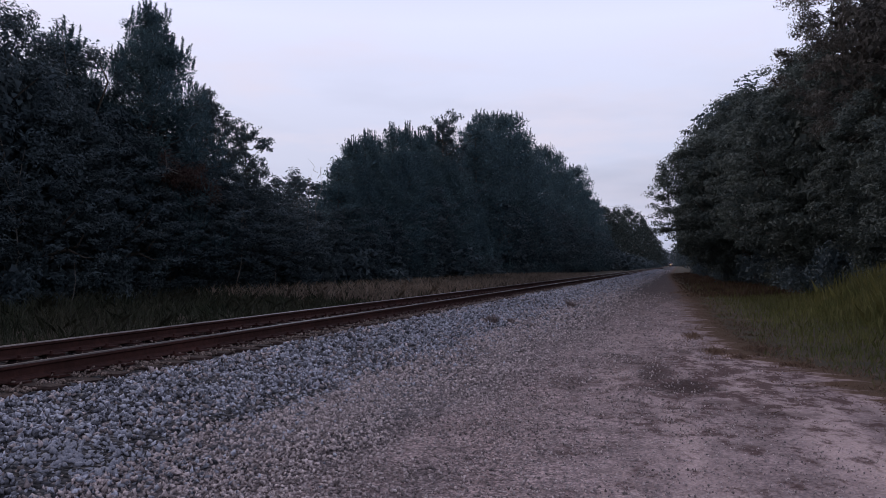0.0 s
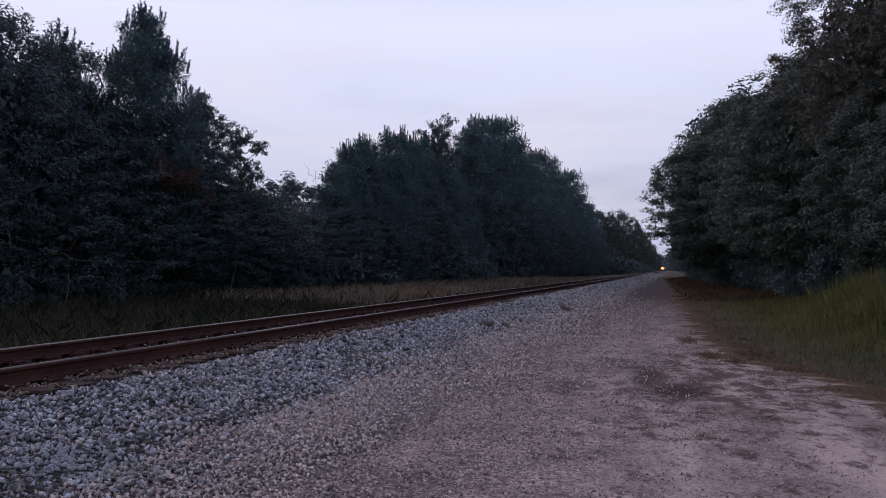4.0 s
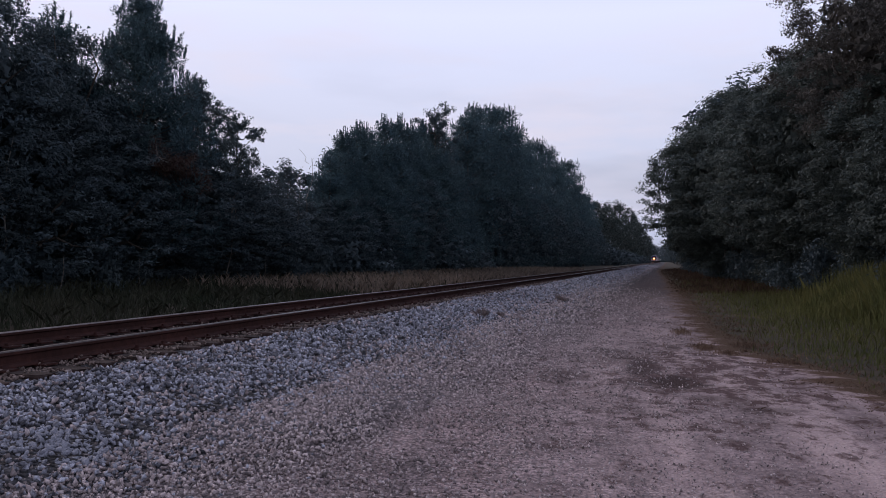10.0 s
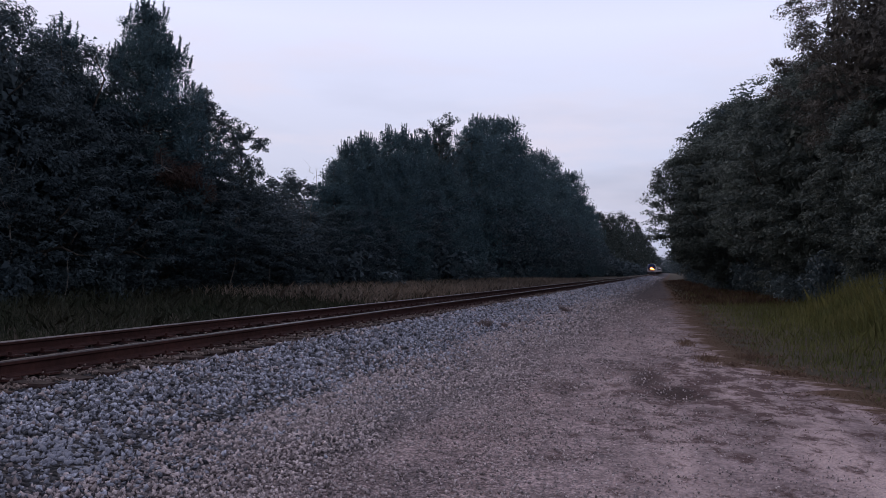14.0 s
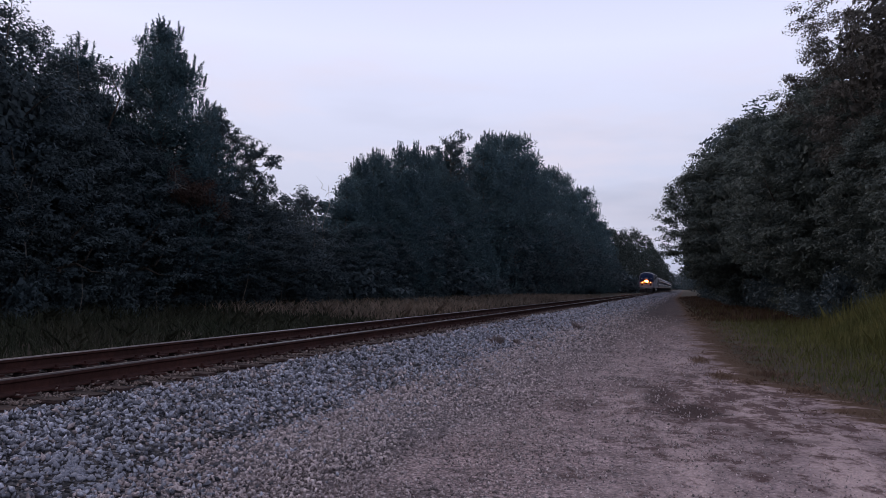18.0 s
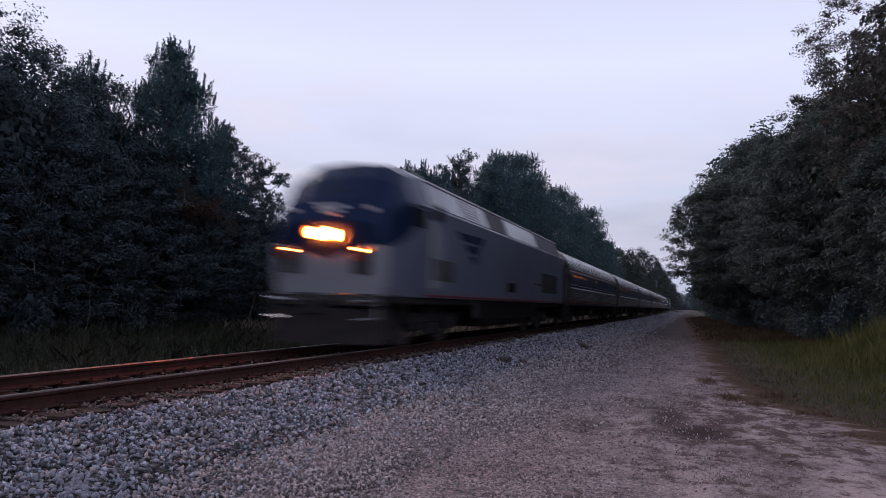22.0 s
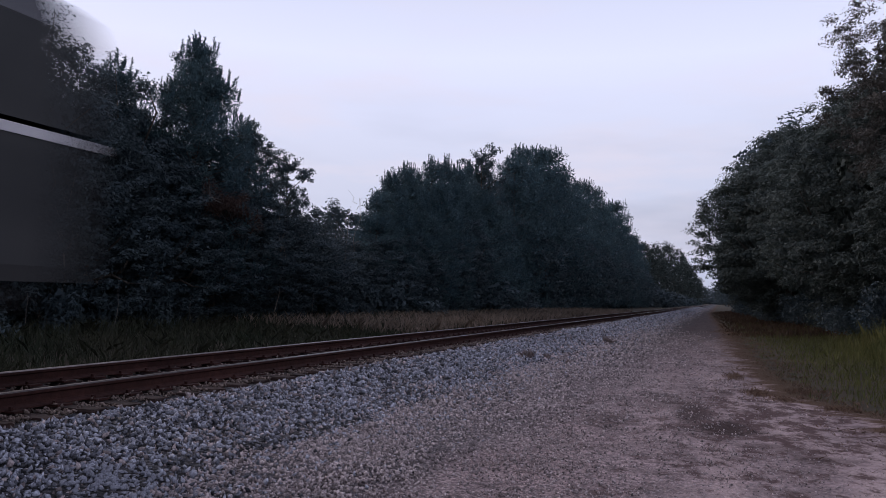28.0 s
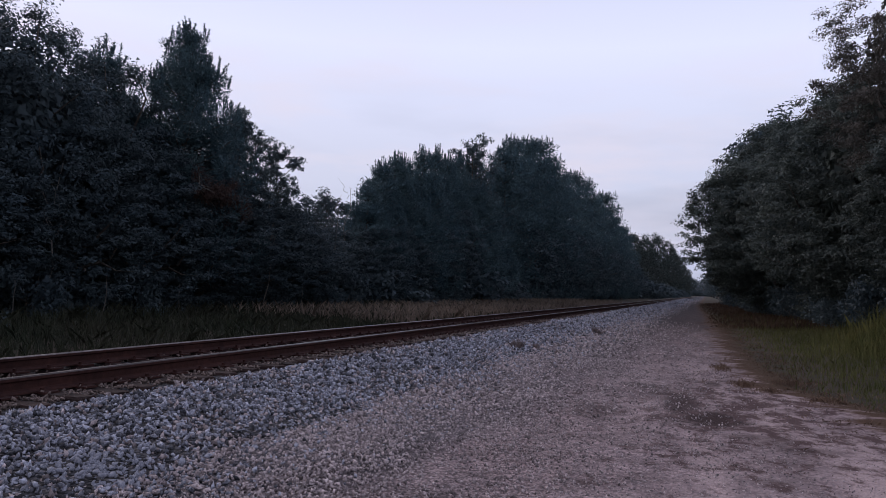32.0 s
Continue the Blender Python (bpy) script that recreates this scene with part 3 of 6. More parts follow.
def build_stones():
    gen = np.random.default_rng(11)
    # ballast on the near shoulder, dwindling in size where it runs out over the road
    P, S = [], []
    for y0, y1, dens, size in ((3.3, 10, 980, 0.043), (10, 24, 500, 0.053), (24, 48, 260, 0.066), (48, 95, 100, 0.095), (95, 240, 26, 0.17)):
        n = int((y1 - y0) * 2.8 * dens)
        x = -5.78 + 4.13 * gen.random(n)
        y = gen.uniform(y0, y1, n)
        s = size * gen.uniform(0.55, 1.4, n) * np.interp(x, [-5.0, -3.6, -1.8], [1.1, 0.9, 0.5])
        ragged = 0.3 * np.sin(y * 1.7) + 0.2 * np.sin(y * 4.1 + 1)
        keep = gen.random(n) < np.clip((-2.2 - x + ragged) / 1.9, 0.0, 1) ** 0.8
        P.append(np.column_stack([x, y, np.maximum(bed_height(x, y), ground_z(x, y) + 0.012) + s * gen.uniform(-0.25, 0.6, n)])[keep])
        S.append(s[keep])
    P, S = np.concatenate(P), np.concatenate(S)
    order = np.argsort(np.hypot(P[:, 0] + 4.2, P[:, 1] - 4.6))
    P, S = P[order], S[order]
    tan = gen.random(len(P)) < np.interp(P[:, 0] + 0.35 * np.sin(P[:, 1] * 1.3) + 0.25 * np.sin(P[:, 1] * 3.7 + P[:, 0] * 2), [-5.8, -5.2, -4.4, -3.2, -2.0], [0.3, 0.08, 0.12, 0.5, 0.85])
    tan[:300] = False
    blue = ~tan
    blue[:300] = False
    part("loose_ballast", scatter("loose_ballast", P[blue], S[blue], M_BALLAST, gen, (0, 2, 4)), BED)["kind"] = "stuff"
    part("tan_ballast", scatter("tan_ballast", P[tan], S[tan], M_ROAD_STONE, gen, (0, 2, 4)), BED, "pinkish-tan stones among the ballast")["kind"] = "stuff"
    stones = []
    for tv, tf in STONES:
        stones.append(np_mesh("stone", tv, tf, M_BALLAST))
    R = rotations(300, gen)
    for k in range(300):
        ob = part("stone", stones[k % len(stones)], BED)
        ob.matrix_basis = Matrix.LocRotScale(Vector(P[k]), Matrix([list(r) for r in R[k]]).to_quaternion(), Vector((S[k],) * 3))
    # brown stones between the ties
    n = 11000
    x = np.where(gen.random(n) < 0.55, gen.uniform(-6.35, -5.93, n), gen.uniform(-8.7, -5.93, n))
    y = 3 + 42 * gen.random(n) ** 1.5
    s = gen.uniform(0.02, 0.05, n)
    near_tie = np.abs(((y / 0.51) % 1) - 0.5) < 0.24
    ok = near_tie | (gen.random(n) < 0.07)
    p = np.column_stack([x, y, TIE_TOP - 0.03 + 0.035 * gen.random(n) + np.where(near_tie, 0.0, 0.03)])[ok]
    part("rusty_ballast", scatter("rusty_ballast", p, s[ok], M_BROWN_STONE, gen), BED, "rust-stained tan stones between the ties")["kind"] = "stuff"
    # fine gravel over the road, thinning out to the right
    P, S = [], []
    for y0, y1, dens, size in ((3.4, 9, 1500, 0.019), (9, 18, 520, 0.026), (18, 46, 90, 0.045)):
        n = int((y1 - y0) * 6 * dens)
        x = -4.7 + 6.5 * gen.random(n) ** 1.25
        y = gen.uniform(y0, y1, n)
        s = size * gen.uniform(0.45, 1.5, n) * np.interp(x, [-4.6, -3.2, -1.6, 1.8], [2.0, 1.6, 1.0, 0.6])
        patch = 0.35 + 0.9 * (0.5 + 0.5 * np.sin(x * 2.1 + 0.7 * np.sin(y * 0.9)) * np.cos(y * 0.8 + x))
        keep = (x < np.interp(y, ROAD_Y, ROAD_EDGE) - 0.15) & (gen.random(n) < np.interp(x, [-4.7, -3.4, -1.6, -0.4, 1.8], [0.6, 1.0, 0.85, 0.35, 0.14]) * patch * np.clip((46 - y) / 22, 0, 1))
        P.append(np.column_stack([x, y, ground_z(x, y) + 0.024 + s * 0.15])[keep])
        S.append(s[keep])
    road = bpy.data.objects["road"]
    part("gravel", scatter("gravel", np.concatenate(P), np.concatenate(S), M_ROAD_STONE, gen, (0, 2, 4)), road)["kind"] = "stuff"


# ---- the track ----


def build_track():
    track = tagged(new("railway_track"), "single railway track with rusty rails on timber ties", "railway track", kind="structure")
    prof = [(-0.07, 0), (-0.07, 0.012), (-0.02, 0.03), (-0.009, 0.045), (-0.009, 0.115), (-0.036, 0.132), (-0.037, 0.160), (-0.03, 0.172), (-0.006, 0.173),
            (0.006, 0.173), (0.03, 0.172), (0.037, 0.160), (0.036, 0.132), (0.009, 0.115), (0.009, 0.045), (0.02, 0.03), (0.07, 0.012), (0.07, 0)]
    for side in (-1, 1):
        s = Shape()
        x0 = TRACK_X + side * GAUGE
        s.loft([[(x0 + p, y, RAIL_Z - 0.172 + q) for p, q in prof] for y in (-400, 0, 30, 100, 400, 1600)], closed=True, caps=True)
        me = s.mesh("rail", M_RAIL, M_RAILTOP, M_RAILBAND)
        for f in me.polygons:
            if f.center.z > RAIL_Z - 0.03 and f.normal.z > 0.3:
                f.material_index = 2 if (f.center.x - x0) * side < -0.002 else 1
        part("rail", me, track, "rusty steel rail with a polished head")
    gen = random.Random(5)
    tie_meshes = []
    for k in range(3):
        s = Shape().box((0, 0, -0.09), (2.76, 0.23, 0.18), 0.02)
        s.v = [(x + gen.uniform(-0.02, 0.02), y + gen.uniform(-0.008, 0.008), z + gen.uniform(-0.008, 0.006)) for x, y, z in s.v]
        tie_meshes.append(s.mesh("tie", M_TIE))
    rest = Shape()
    plates = Shape()
    for k in range(-40, 700):
        y = k * 0.51
        dx, tilt, dz = gen.uniform(-0.07, 0.07), gen.uniform(-1.5, 1.5), gen.uniform(-0.015, 0.008)
        if 6 <= k < 176:
            t = part("tie", tie_meshes[k % 3], track)
            t.matrix_basis = pose(TRACK_X + dx, y, TIE_TOP + dz, 0, 0, tilt)
            for side in (-1, 1):
                c = TRACK_X + side * GAUGE
                plates.box((c, y, TIE_TOP + 0.010), (0.36, 0.19, 0.022))
                for a, b in ((-0.1, 0.06), (0.1, -0.06)):
                    plates.box((c + a, y + b, TIE_TOP + 0.035), (0.035, 0.025, 0.045))
        else:
            rest.box((TRACK_X + dx, y, TIE_TOP - 0.09 + dz), (2.6, 0.23, 0.18))
    part("far_ties", rest.mesh("far_ties", M_TIE), track)["kind"] = "stuff"
    part("tie_plates", plates.mesh("tie_plates", M_RAIL), track)["kind"] = "stuff"


build_track()

# ---- trees and grass ----


def leaf_cards(centres, normals, length, width, gen, bend=0.25):
    """Pointed leaves, a triangle each, lying roughly across their normals."""
    n = len(centres)
    a = gen.normal(size=(n, 3))
    a -= normals * np.sum(a * normals, 1)[:, None]
    a /= np.linalg.norm(a, axis=1)[:, None] + 1e-9
    b = np.cross(normals, a)
    L = (length * gen.uniform(0.6, 1.3, n))[:, None]
    W = (width * gen.uniform(0.6, 1.3, n))[:, None]
    droop = normals * L * bend
    v = np.stack([centres - a * L * 0.5 + b * W * 0.5 - droop * 0.3, centres - a * L * 0.4 - b * W * 0.5, centres + a * L * 0.6 - droop], 1)
    return v.reshape(-1, 3), np.arange(n * 3).reshape(n, 3)


def blob_leaves(blobs, radii, per, length, width, gen, flat=0.8):
    """Leaves over many small clumps."""
    C, N = [], []
    for c, r in zip(blobs, radii):
        k = max(6, int(per * r * r))
        d = gen.normal(size=(k, 3))
        d /= np.linalg.norm(d, axis=1)[:, None]
        d[:, 2] *= flat
        rad = r * np.where(gen.random(k) < 0.25, gen.uniform(0.3, 0.9, k), gen.uniform(0.82, 1.14, k))
        C.append(c + d * rad[:, None])
        m = d + gen.normal(size=(k, 3)) * 0.55 + np.array([0, 0, 0.45])
        N.append(m / np.linalg.norm(m, axis=1)[:, None])
    return leaf_cards(np.concatenate(C), np.concatenate(N), length, width, gen)


def with_core(v, f, blobs, radii, leaf, gen, each=15):
    """Add larger shaded leaves inside the clumps, so that the crown closes."""
    c = np.repeat(blobs, each, 0)
    r = np.repeat(radii, each)
    c = c * np.array([0.9, 0.9, 1.0]) + gen.normal(size=c.shape) * (r * 0.32)[:, None]
    n = gen.normal(size=c.shape)
    n /= np.linalg.norm(n, axis=1)[:, None]
    size = leaf * 1.9
    v2, f2 = leaf_cards(c, n, size, size * 0.7, gen)
    return np.concatenate([v, v2]), np.concatenate([f, f2 + len(v)])


def crooked(s, a, b, r0, r1, gen, steps=4, wob=0.06, n=7):
    """A tapered limb with bends."""
    a, b = np.array(a, float), np.array(b, float)
    L = np.linalg.norm(b - a)
    prev = a
    for k in range(1, steps + 1):
        t = k / steps
        p = a + (b - a) * t + gen.normal(size=3) * wob * L * (0 if k == steps else 1)
        s.tube(prev, p, r0 + (r1 - r0) * (t - 1 / steps), r0 + (r1 - r0) * t, n, caps=False)
        prev = p


def lobed(name, seed, h, rad, base, clumps, leaves, leaf, clump, material, label, lobe=0.2, core=1800, droop=0.0):
    """A closed crown: lobes over an egg-shaped mass, covered in small leafy sprays, dark within."""
    gen = np.random.default_rng(seed)
    tree = tagged(new(name), label, "tree", "trees along the railway")
    s = Shape()
    fork = h * 0.3
    crooked(s, (0, 0, -0.3), (gen.uniform(-.3, .3), gen.uniform(-.3, .3), fork), 0.024 * h, 0.018 * h, gen, 4, 0.03)
    mid, half = (base + h) / 2, (h - base) / 2
    d = gen.normal(size=(clumps, 3))
    d /= np.linalg.norm(d, axis=1)[:, None]
    bulge = np.array([1 + lobe * noise.noise((2.1 * a + seed, 2.1 * b, 2.1 * c)) + 0.6 * lobe * noise.noise((5.2 * a, 5.2 * b + seed, 5.2 * c)) for a, b, c in d])
    q = np.where(gen.random(clumps) < 0.78, gen.uniform(0.86, 1.0, clumps), gen.uniform(0.55, 0.9, clumps)) * bulge
    slim = 1 - 0.22 * np.clip(d[:, 2], 0, 1)
    C = np.column_stack([d[:, 0] * rad * slim * q, d[:, 1] * rad * slim * q, mid + d[:, 2] * half * q])
    C[:, 2] = np.maximum(C[:, 2], base * 0.6 + 0.1)
    r = clump * gen.uniform(0.65, 1.3, clumps)
    for k in range(10):
        crooked(s, (0, 0, fork * gen.uniform(0.7, 1.05)), C[int(gen.integers(clumps))] * np.array([0.9, 0.9, 1.0]), 0.011 * h, 0.012, gen, 4, 0.08, 5)
    part("trunk", s.mesh("trunk", M_BARK, smooth=True), tree)
    n = clumps * leaves
    u = gen.normal(size=(n, 3))
    u /= np.linalg.norm(u, axis=1)[:, None]
    out = np.repeat(d, leaves, 0)
    rr = np.repeat(r, leaves)[:, None] * gen.random((n, 1)) ** 0.45
    P = np.repeat(C, leaves, 0) + u * rr * np.array([1.15, 1.15, 0.62]) + out * rr * 0.25
    P[:, 2] -= droop * rr[:, 0]
    N = 0.45 * u + 0.35 * out + gen.normal(size=(n, 3)) * 0.35 + np.array([0, 0, 0.55])
    N /= np.linalg.norm(N, axis=1)[:, None]
    v, f = leaf_cards(P, N, leaf, leaf * 0.62, gen)
    e = gen.normal(size=(core, 3))
    e /= np.linalg.norm(e, axis=1)[:, None]
    K = e * gen.uniform(0.35, 0.74, (core, 1)) * np.array([rad * 0.9, rad * 0.9, half]) + np.array([0, 0, mid])
    e = e + gen.normal(size=e.shape) * 0.4
    e /= np.linalg.norm(e, axis=1)[:, None]
    v2, f2 = leaf_cards(K, e, rad * 0.075, rad * 0.055, gen)
    part("crown", np_mesh("crown", np.concatenate([v, v2]), np.concatenate([f, f2 + len(v)]), material), tree)
    return tree


def open_crown(name, seed, h, rad, base, limbs, leaves, leaf, material, label):
    """A thin tree: limbs that fork outwards, each hung with separate leafy clumps and sky between."""
    gen = np.random.default_rng(seed)
    tree = tagged(new(name), label, "tree", "trees along the railway")
    s = Shape()
    crooked(s, (0, 0, -0.3), (0.2, 0.1, h * 0.9), 0.016 * h, 0.02, gen, 6, 0.012, 7)
    C, R = [], []
    for k in range(limbs):
        t = (k + gen.random()) / limbs
        z = base + (h * 0.93 - base) * t
        a = k * 2.4 + gen.uniform(-0.5, 0.5)
        reach = rad * gen.uniform(0.6, 1.08) * (1 - 0.65 * t ** 1.6)
        tip = np.array([math.cos(a) * reach, math.sin(a) * reach, min(h, z + reach * gen.uniform(0.15, 0.6))])
        foot = np.array([0.15 * t, 0.08 * t, z])
        crooked(s, foot, tip, 0.035, 0.01, gen, 4, 0.05, 5)
        for q in np.linspace(0.4, 1.0, 5):
            c = foot + (tip - foot) * q + gen.normal(size=3) * 0.22
            for _ in range(2):
                C.append(c + gen.normal(size=3) * np.array([0.30, 0.30, 0.2]))
                R.append(gen.uniform(0.18, 0.40))
    C.append(np.array([0.2, 0.1, h * 0.95]))
    R.append(0.35)
    C, R = np.array(C), np.array(R)
    n = len(C) * leaves
    u = gen.normal(size=(n, 3))
    u /= np.linalg.norm(u, axis=1)[:, None]
    P = np.repeat(C, leaves, 0) + u * np.repeat(R, leaves)[:, None] * gen.random((n, 1)) ** 0.5 * np.array([1.2, 1.2, 0.75])
    N = u * 0.5 + gen.normal(size=(n, 3)) * 0.5 + np.array([0, 0, 0.5])
    N /= np.linalg.norm(N, axis=1)[:, None]
    v, f = leaf_cards(P, N, leaf, leaf * 0.65, gen)
    part("trunk", s.mesh("trunk", M_BARK, smooth=True), tree)
    part("crown", np_mesh("crown", v, f, material), tree)
    return tree


def needle_cards(C, D, length, width, gen):
    """Slim needle bundles, a triangle each, from C along D."""
    side = np.cross(D, gen.normal(size=D.shape))
    side /= np.linalg.norm(side, axis=1)[:, None] + 1e-9
    L = length * gen.uniform(0.7, 1.3, len(C))[:, None]
    v = np.stack([C - side * width * 0.5, C + side * width * 0.5, C + D * L], 1)
    return v.reshape(-1, 3)


def pine(name, seed, h, rad, base, whorls, needles, material, label, size=0.16, power=0.8, fingers=3, shoot=0.9, wild=0.7):
    """A pine: straight trunk, whorls of limbs, each ending in rounded needle clumps with upright candles."""
    gen = np.random.default_rng(seed)
    tree = tagged(new(name), label, "tree", "trees along the railway")
    s = Shape()
    crooked(s, (0, 0, -0.3), (0.1, 0.05, h * 0.96), 0.016 * h, 0.03, gen, 7, 0.006, 8)
    C, R, tips = [], [], []
    for k in range(whorls):
        t = (k + gen.uniform(0, 0.8)) / whorls
        z = base + (h - base) * t
        reach0 = rad * min(1.0, 1.3 * (1 - t) ** power + 0.03)
        n = max(3, int(round(3 + 4 * reach0 / rad)))
        turn = gen.uniform(0, 6.28)
        for m in range(n):
            az = turn + (m + gen.uniform(-0.3, 0.3)) * 6.283 / n
            reach = reach0 * gen.uniform(wild, 1.12)
            rise = reach * (0.10 + 0.45 * t) * gen.uniform(0.5, 1.3)
            out = np.array([math.cos(az), math.sin(az), 0])
            tip = out * reach + np.array([0.05, 0.03, min(z + rise, h - 0.2)])
            crooked(s, (0.05, 0.03, z - 0.1), tip, 0.02 + 0.03 * (1 - t), 0.012, gen, 2, 0.04, 4)
            for q in (0.5, 0.75, 1.0):
                if q * reach < rad * 0.12 and q < 1:
                    continue
                r = rad * size * (0.72 + 0.35 * reach0 / rad) * gen.uniform(0.75, 1.25)
                p = tip * q + np.array([0.05, 0.03, z]) * (1 - q) + gen.normal(size=3) * np.array([r, r, r * 0.4]) * 0.7 * (q < 1)
                C.append(p)
                R.append(r)
                if q == 1.0:
                    tips.append((p, r))
    C.append(np.array([0.1, 0.05, h - shoot * 1.1]))
    R.append(rad * size * 0.5)
    tips += [(C[-1], R[-1])] * 2
    C, R = np.array(C), np.array(R)
    n = len(C) * needles
    d = gen.normal(size=(n, 3))
    d /= np.linalg.norm(d, axis=1)[:, None]
    rr = np.repeat(R, needles)[:, None]
    p = np.repeat(C, needles, 0) + d * np.array([1, 1, 0.75]) * rr * gen.uniform(0.35, 0.95, (n, 1))
    aim = d + np.array([0, 0, 0.6]) + gen.normal(size=(n, 3)) * 0.25
    aim /= np.linalg.norm(aim, axis=1)[:, None]
    v = [needle_cards(p, aim, rr * 0.27, rr * 0.085, gen)]
    # upright candles on the upper half of each clump
    T, Q = np.array([p for p, r in tips]), np.array([r for p, r in tips])
    m = len(T) * fingers
    d = gen.normal(size=(m, 3))
    d /= np.linalg.norm(d, axis=1)[:, None]
    d[:, 2] = np.abs(d[:, 2])
    foot = np.repeat(T, fingers, 0) + d * np.repeat(Q, fingers)[:, None] * 0.6
    up = d * 0.25 + np.array([0, 0, 1.0])
    up /= np.linalg.norm(up, axis=1)[:, None]
    k = 46
    u = np.tile(np.linspace(0, 1, k), m)[:, None]
    ax = np.repeat(up, k, 0)
    p = np.repeat(foot, k, 0) + ax * u * shoot * np.repeat(gen.uniform(0.4, 1.1, m), k)[:, None]
    spin = np.cross(ax, gen.normal(size=ax.shape))
    spin /= np.linalg.norm(spin, axis=1)[:, None] + 1e-9
    aim = ax * 0.7 + spin
    aim /= np.linalg.norm(aim, axis=1)[:, None]
    v.append(needle_cards(p, aim, shoot * 0.15, shoot * 0.065, gen))
    v = np.concatenate(v)
    f = np.arange(len(v)).reshape(-1, 3)
    core = np.repeat(C * np.array([0.72, 0.72, 0.98]), 14, 0) + gen.normal(size=(len(C) * 14, 3)) * np.repeat(R, 14)[:, None] * 0.5
    nn = gen.normal(size=core.shape)
    nn /= np.linalg.norm(nn, axis=1)[:, None]
    v2, f2 = leaf_cards(core, nn, rad * size * 0.42, rad * size * 0.26, gen)
    part("trunk", s.mesh("trunk", M_BARK, smooth=True), tree)
    part("crown", np_mesh("crown", np.concatenate([v, v2]), np.concatenate([f, f2 + len(v)]), material), tree)
    return tree


def shrub(name, seed, h, rad, nblob, per, leaf, material, label):
    gen = np.random.default_rng(seed)
    bush = tagged(new(name), label, "shrub", "undergrowth")
    s = Shape()
    blobs, radii = [], []
    for k in range(nblob):
        a, q = gen.uniform(0, 2 * math.pi), gen.random() ** 0.5
        z = h * gen.uniform(0.12, 0.95) * (1 - 0.45 * q)
        blobs.append(np.array([math.cos(a) * rad * q, math.sin(a) * rad * q, z]))
        radii.append(gen.uniform(0.18, 0.34) * rad)
    for k in range(6):
        crooked(s, (gen.uniform(-.2, .2), gen.uniform(-.2, .2), -0.15), blobs[k], 0.03, 0.01, gen, 3, 0.06, 5)
    part("stem", s.mesh("stem", M_BARK), bush)
    v, f = blob_leaves(blobs, radii, per, leaf, leaf * 0.6, gen)
    v, f = with_core(v, f, np.array(blobs), np.array(radii), leaf, gen, 12)
    part("foliage", np_mesh("foliage", v, f, material), bush)
    return bush


def dead_tree(seed, h, label):
    gen = np.random.default_rng(seed)
    t = tagged(new("dead_tree"), label, "tree")
    s = Shape()
    crooked(s, (0, 0, -0.3), (0.3, 0.2, h), 0.035, 0.008, gen, 6, 0.02, 6)
    for k in range(8):
        z = h * gen.uniform(0.45, 0.98)
        a, r = gen.uniform(0, 6.28), gen.uniform(0.4, 1.6) * (1.15 - z / h)+0.2
        tip = (math.cos(a) * r, math.sin(a) * r, z + gen.uniform(0.4, 1.3))
        crooked(s, (0.2 * z / h, 0.1 * z / h, z), tip, 0.015, 0.004, gen, 4, 0.07, 4)
    part("bare_wood", s.mesh("bare_wood", M_DEADWOOD), t)
    return t


def put(proto, x, y, sx, sz, turn, label=""):
    ob = copy_thing(proto, Matrix.Translation((x, y, float(ground_z(np.array(x), np.array(y))) - 0.02)) @ Matrix.Rotation(radians(turn), 4, "Z") @ Matrix.Diagonal((sx, sx, sz, 1)))
    if label:
        tagged(ob, label)
    return ob


def retire(protos):
    """Take the patterns themselves away once their copies stand."""
    for p in protos:
        for o in (*p.children_recursive, p):
            bpy.data.objects.remove(o)


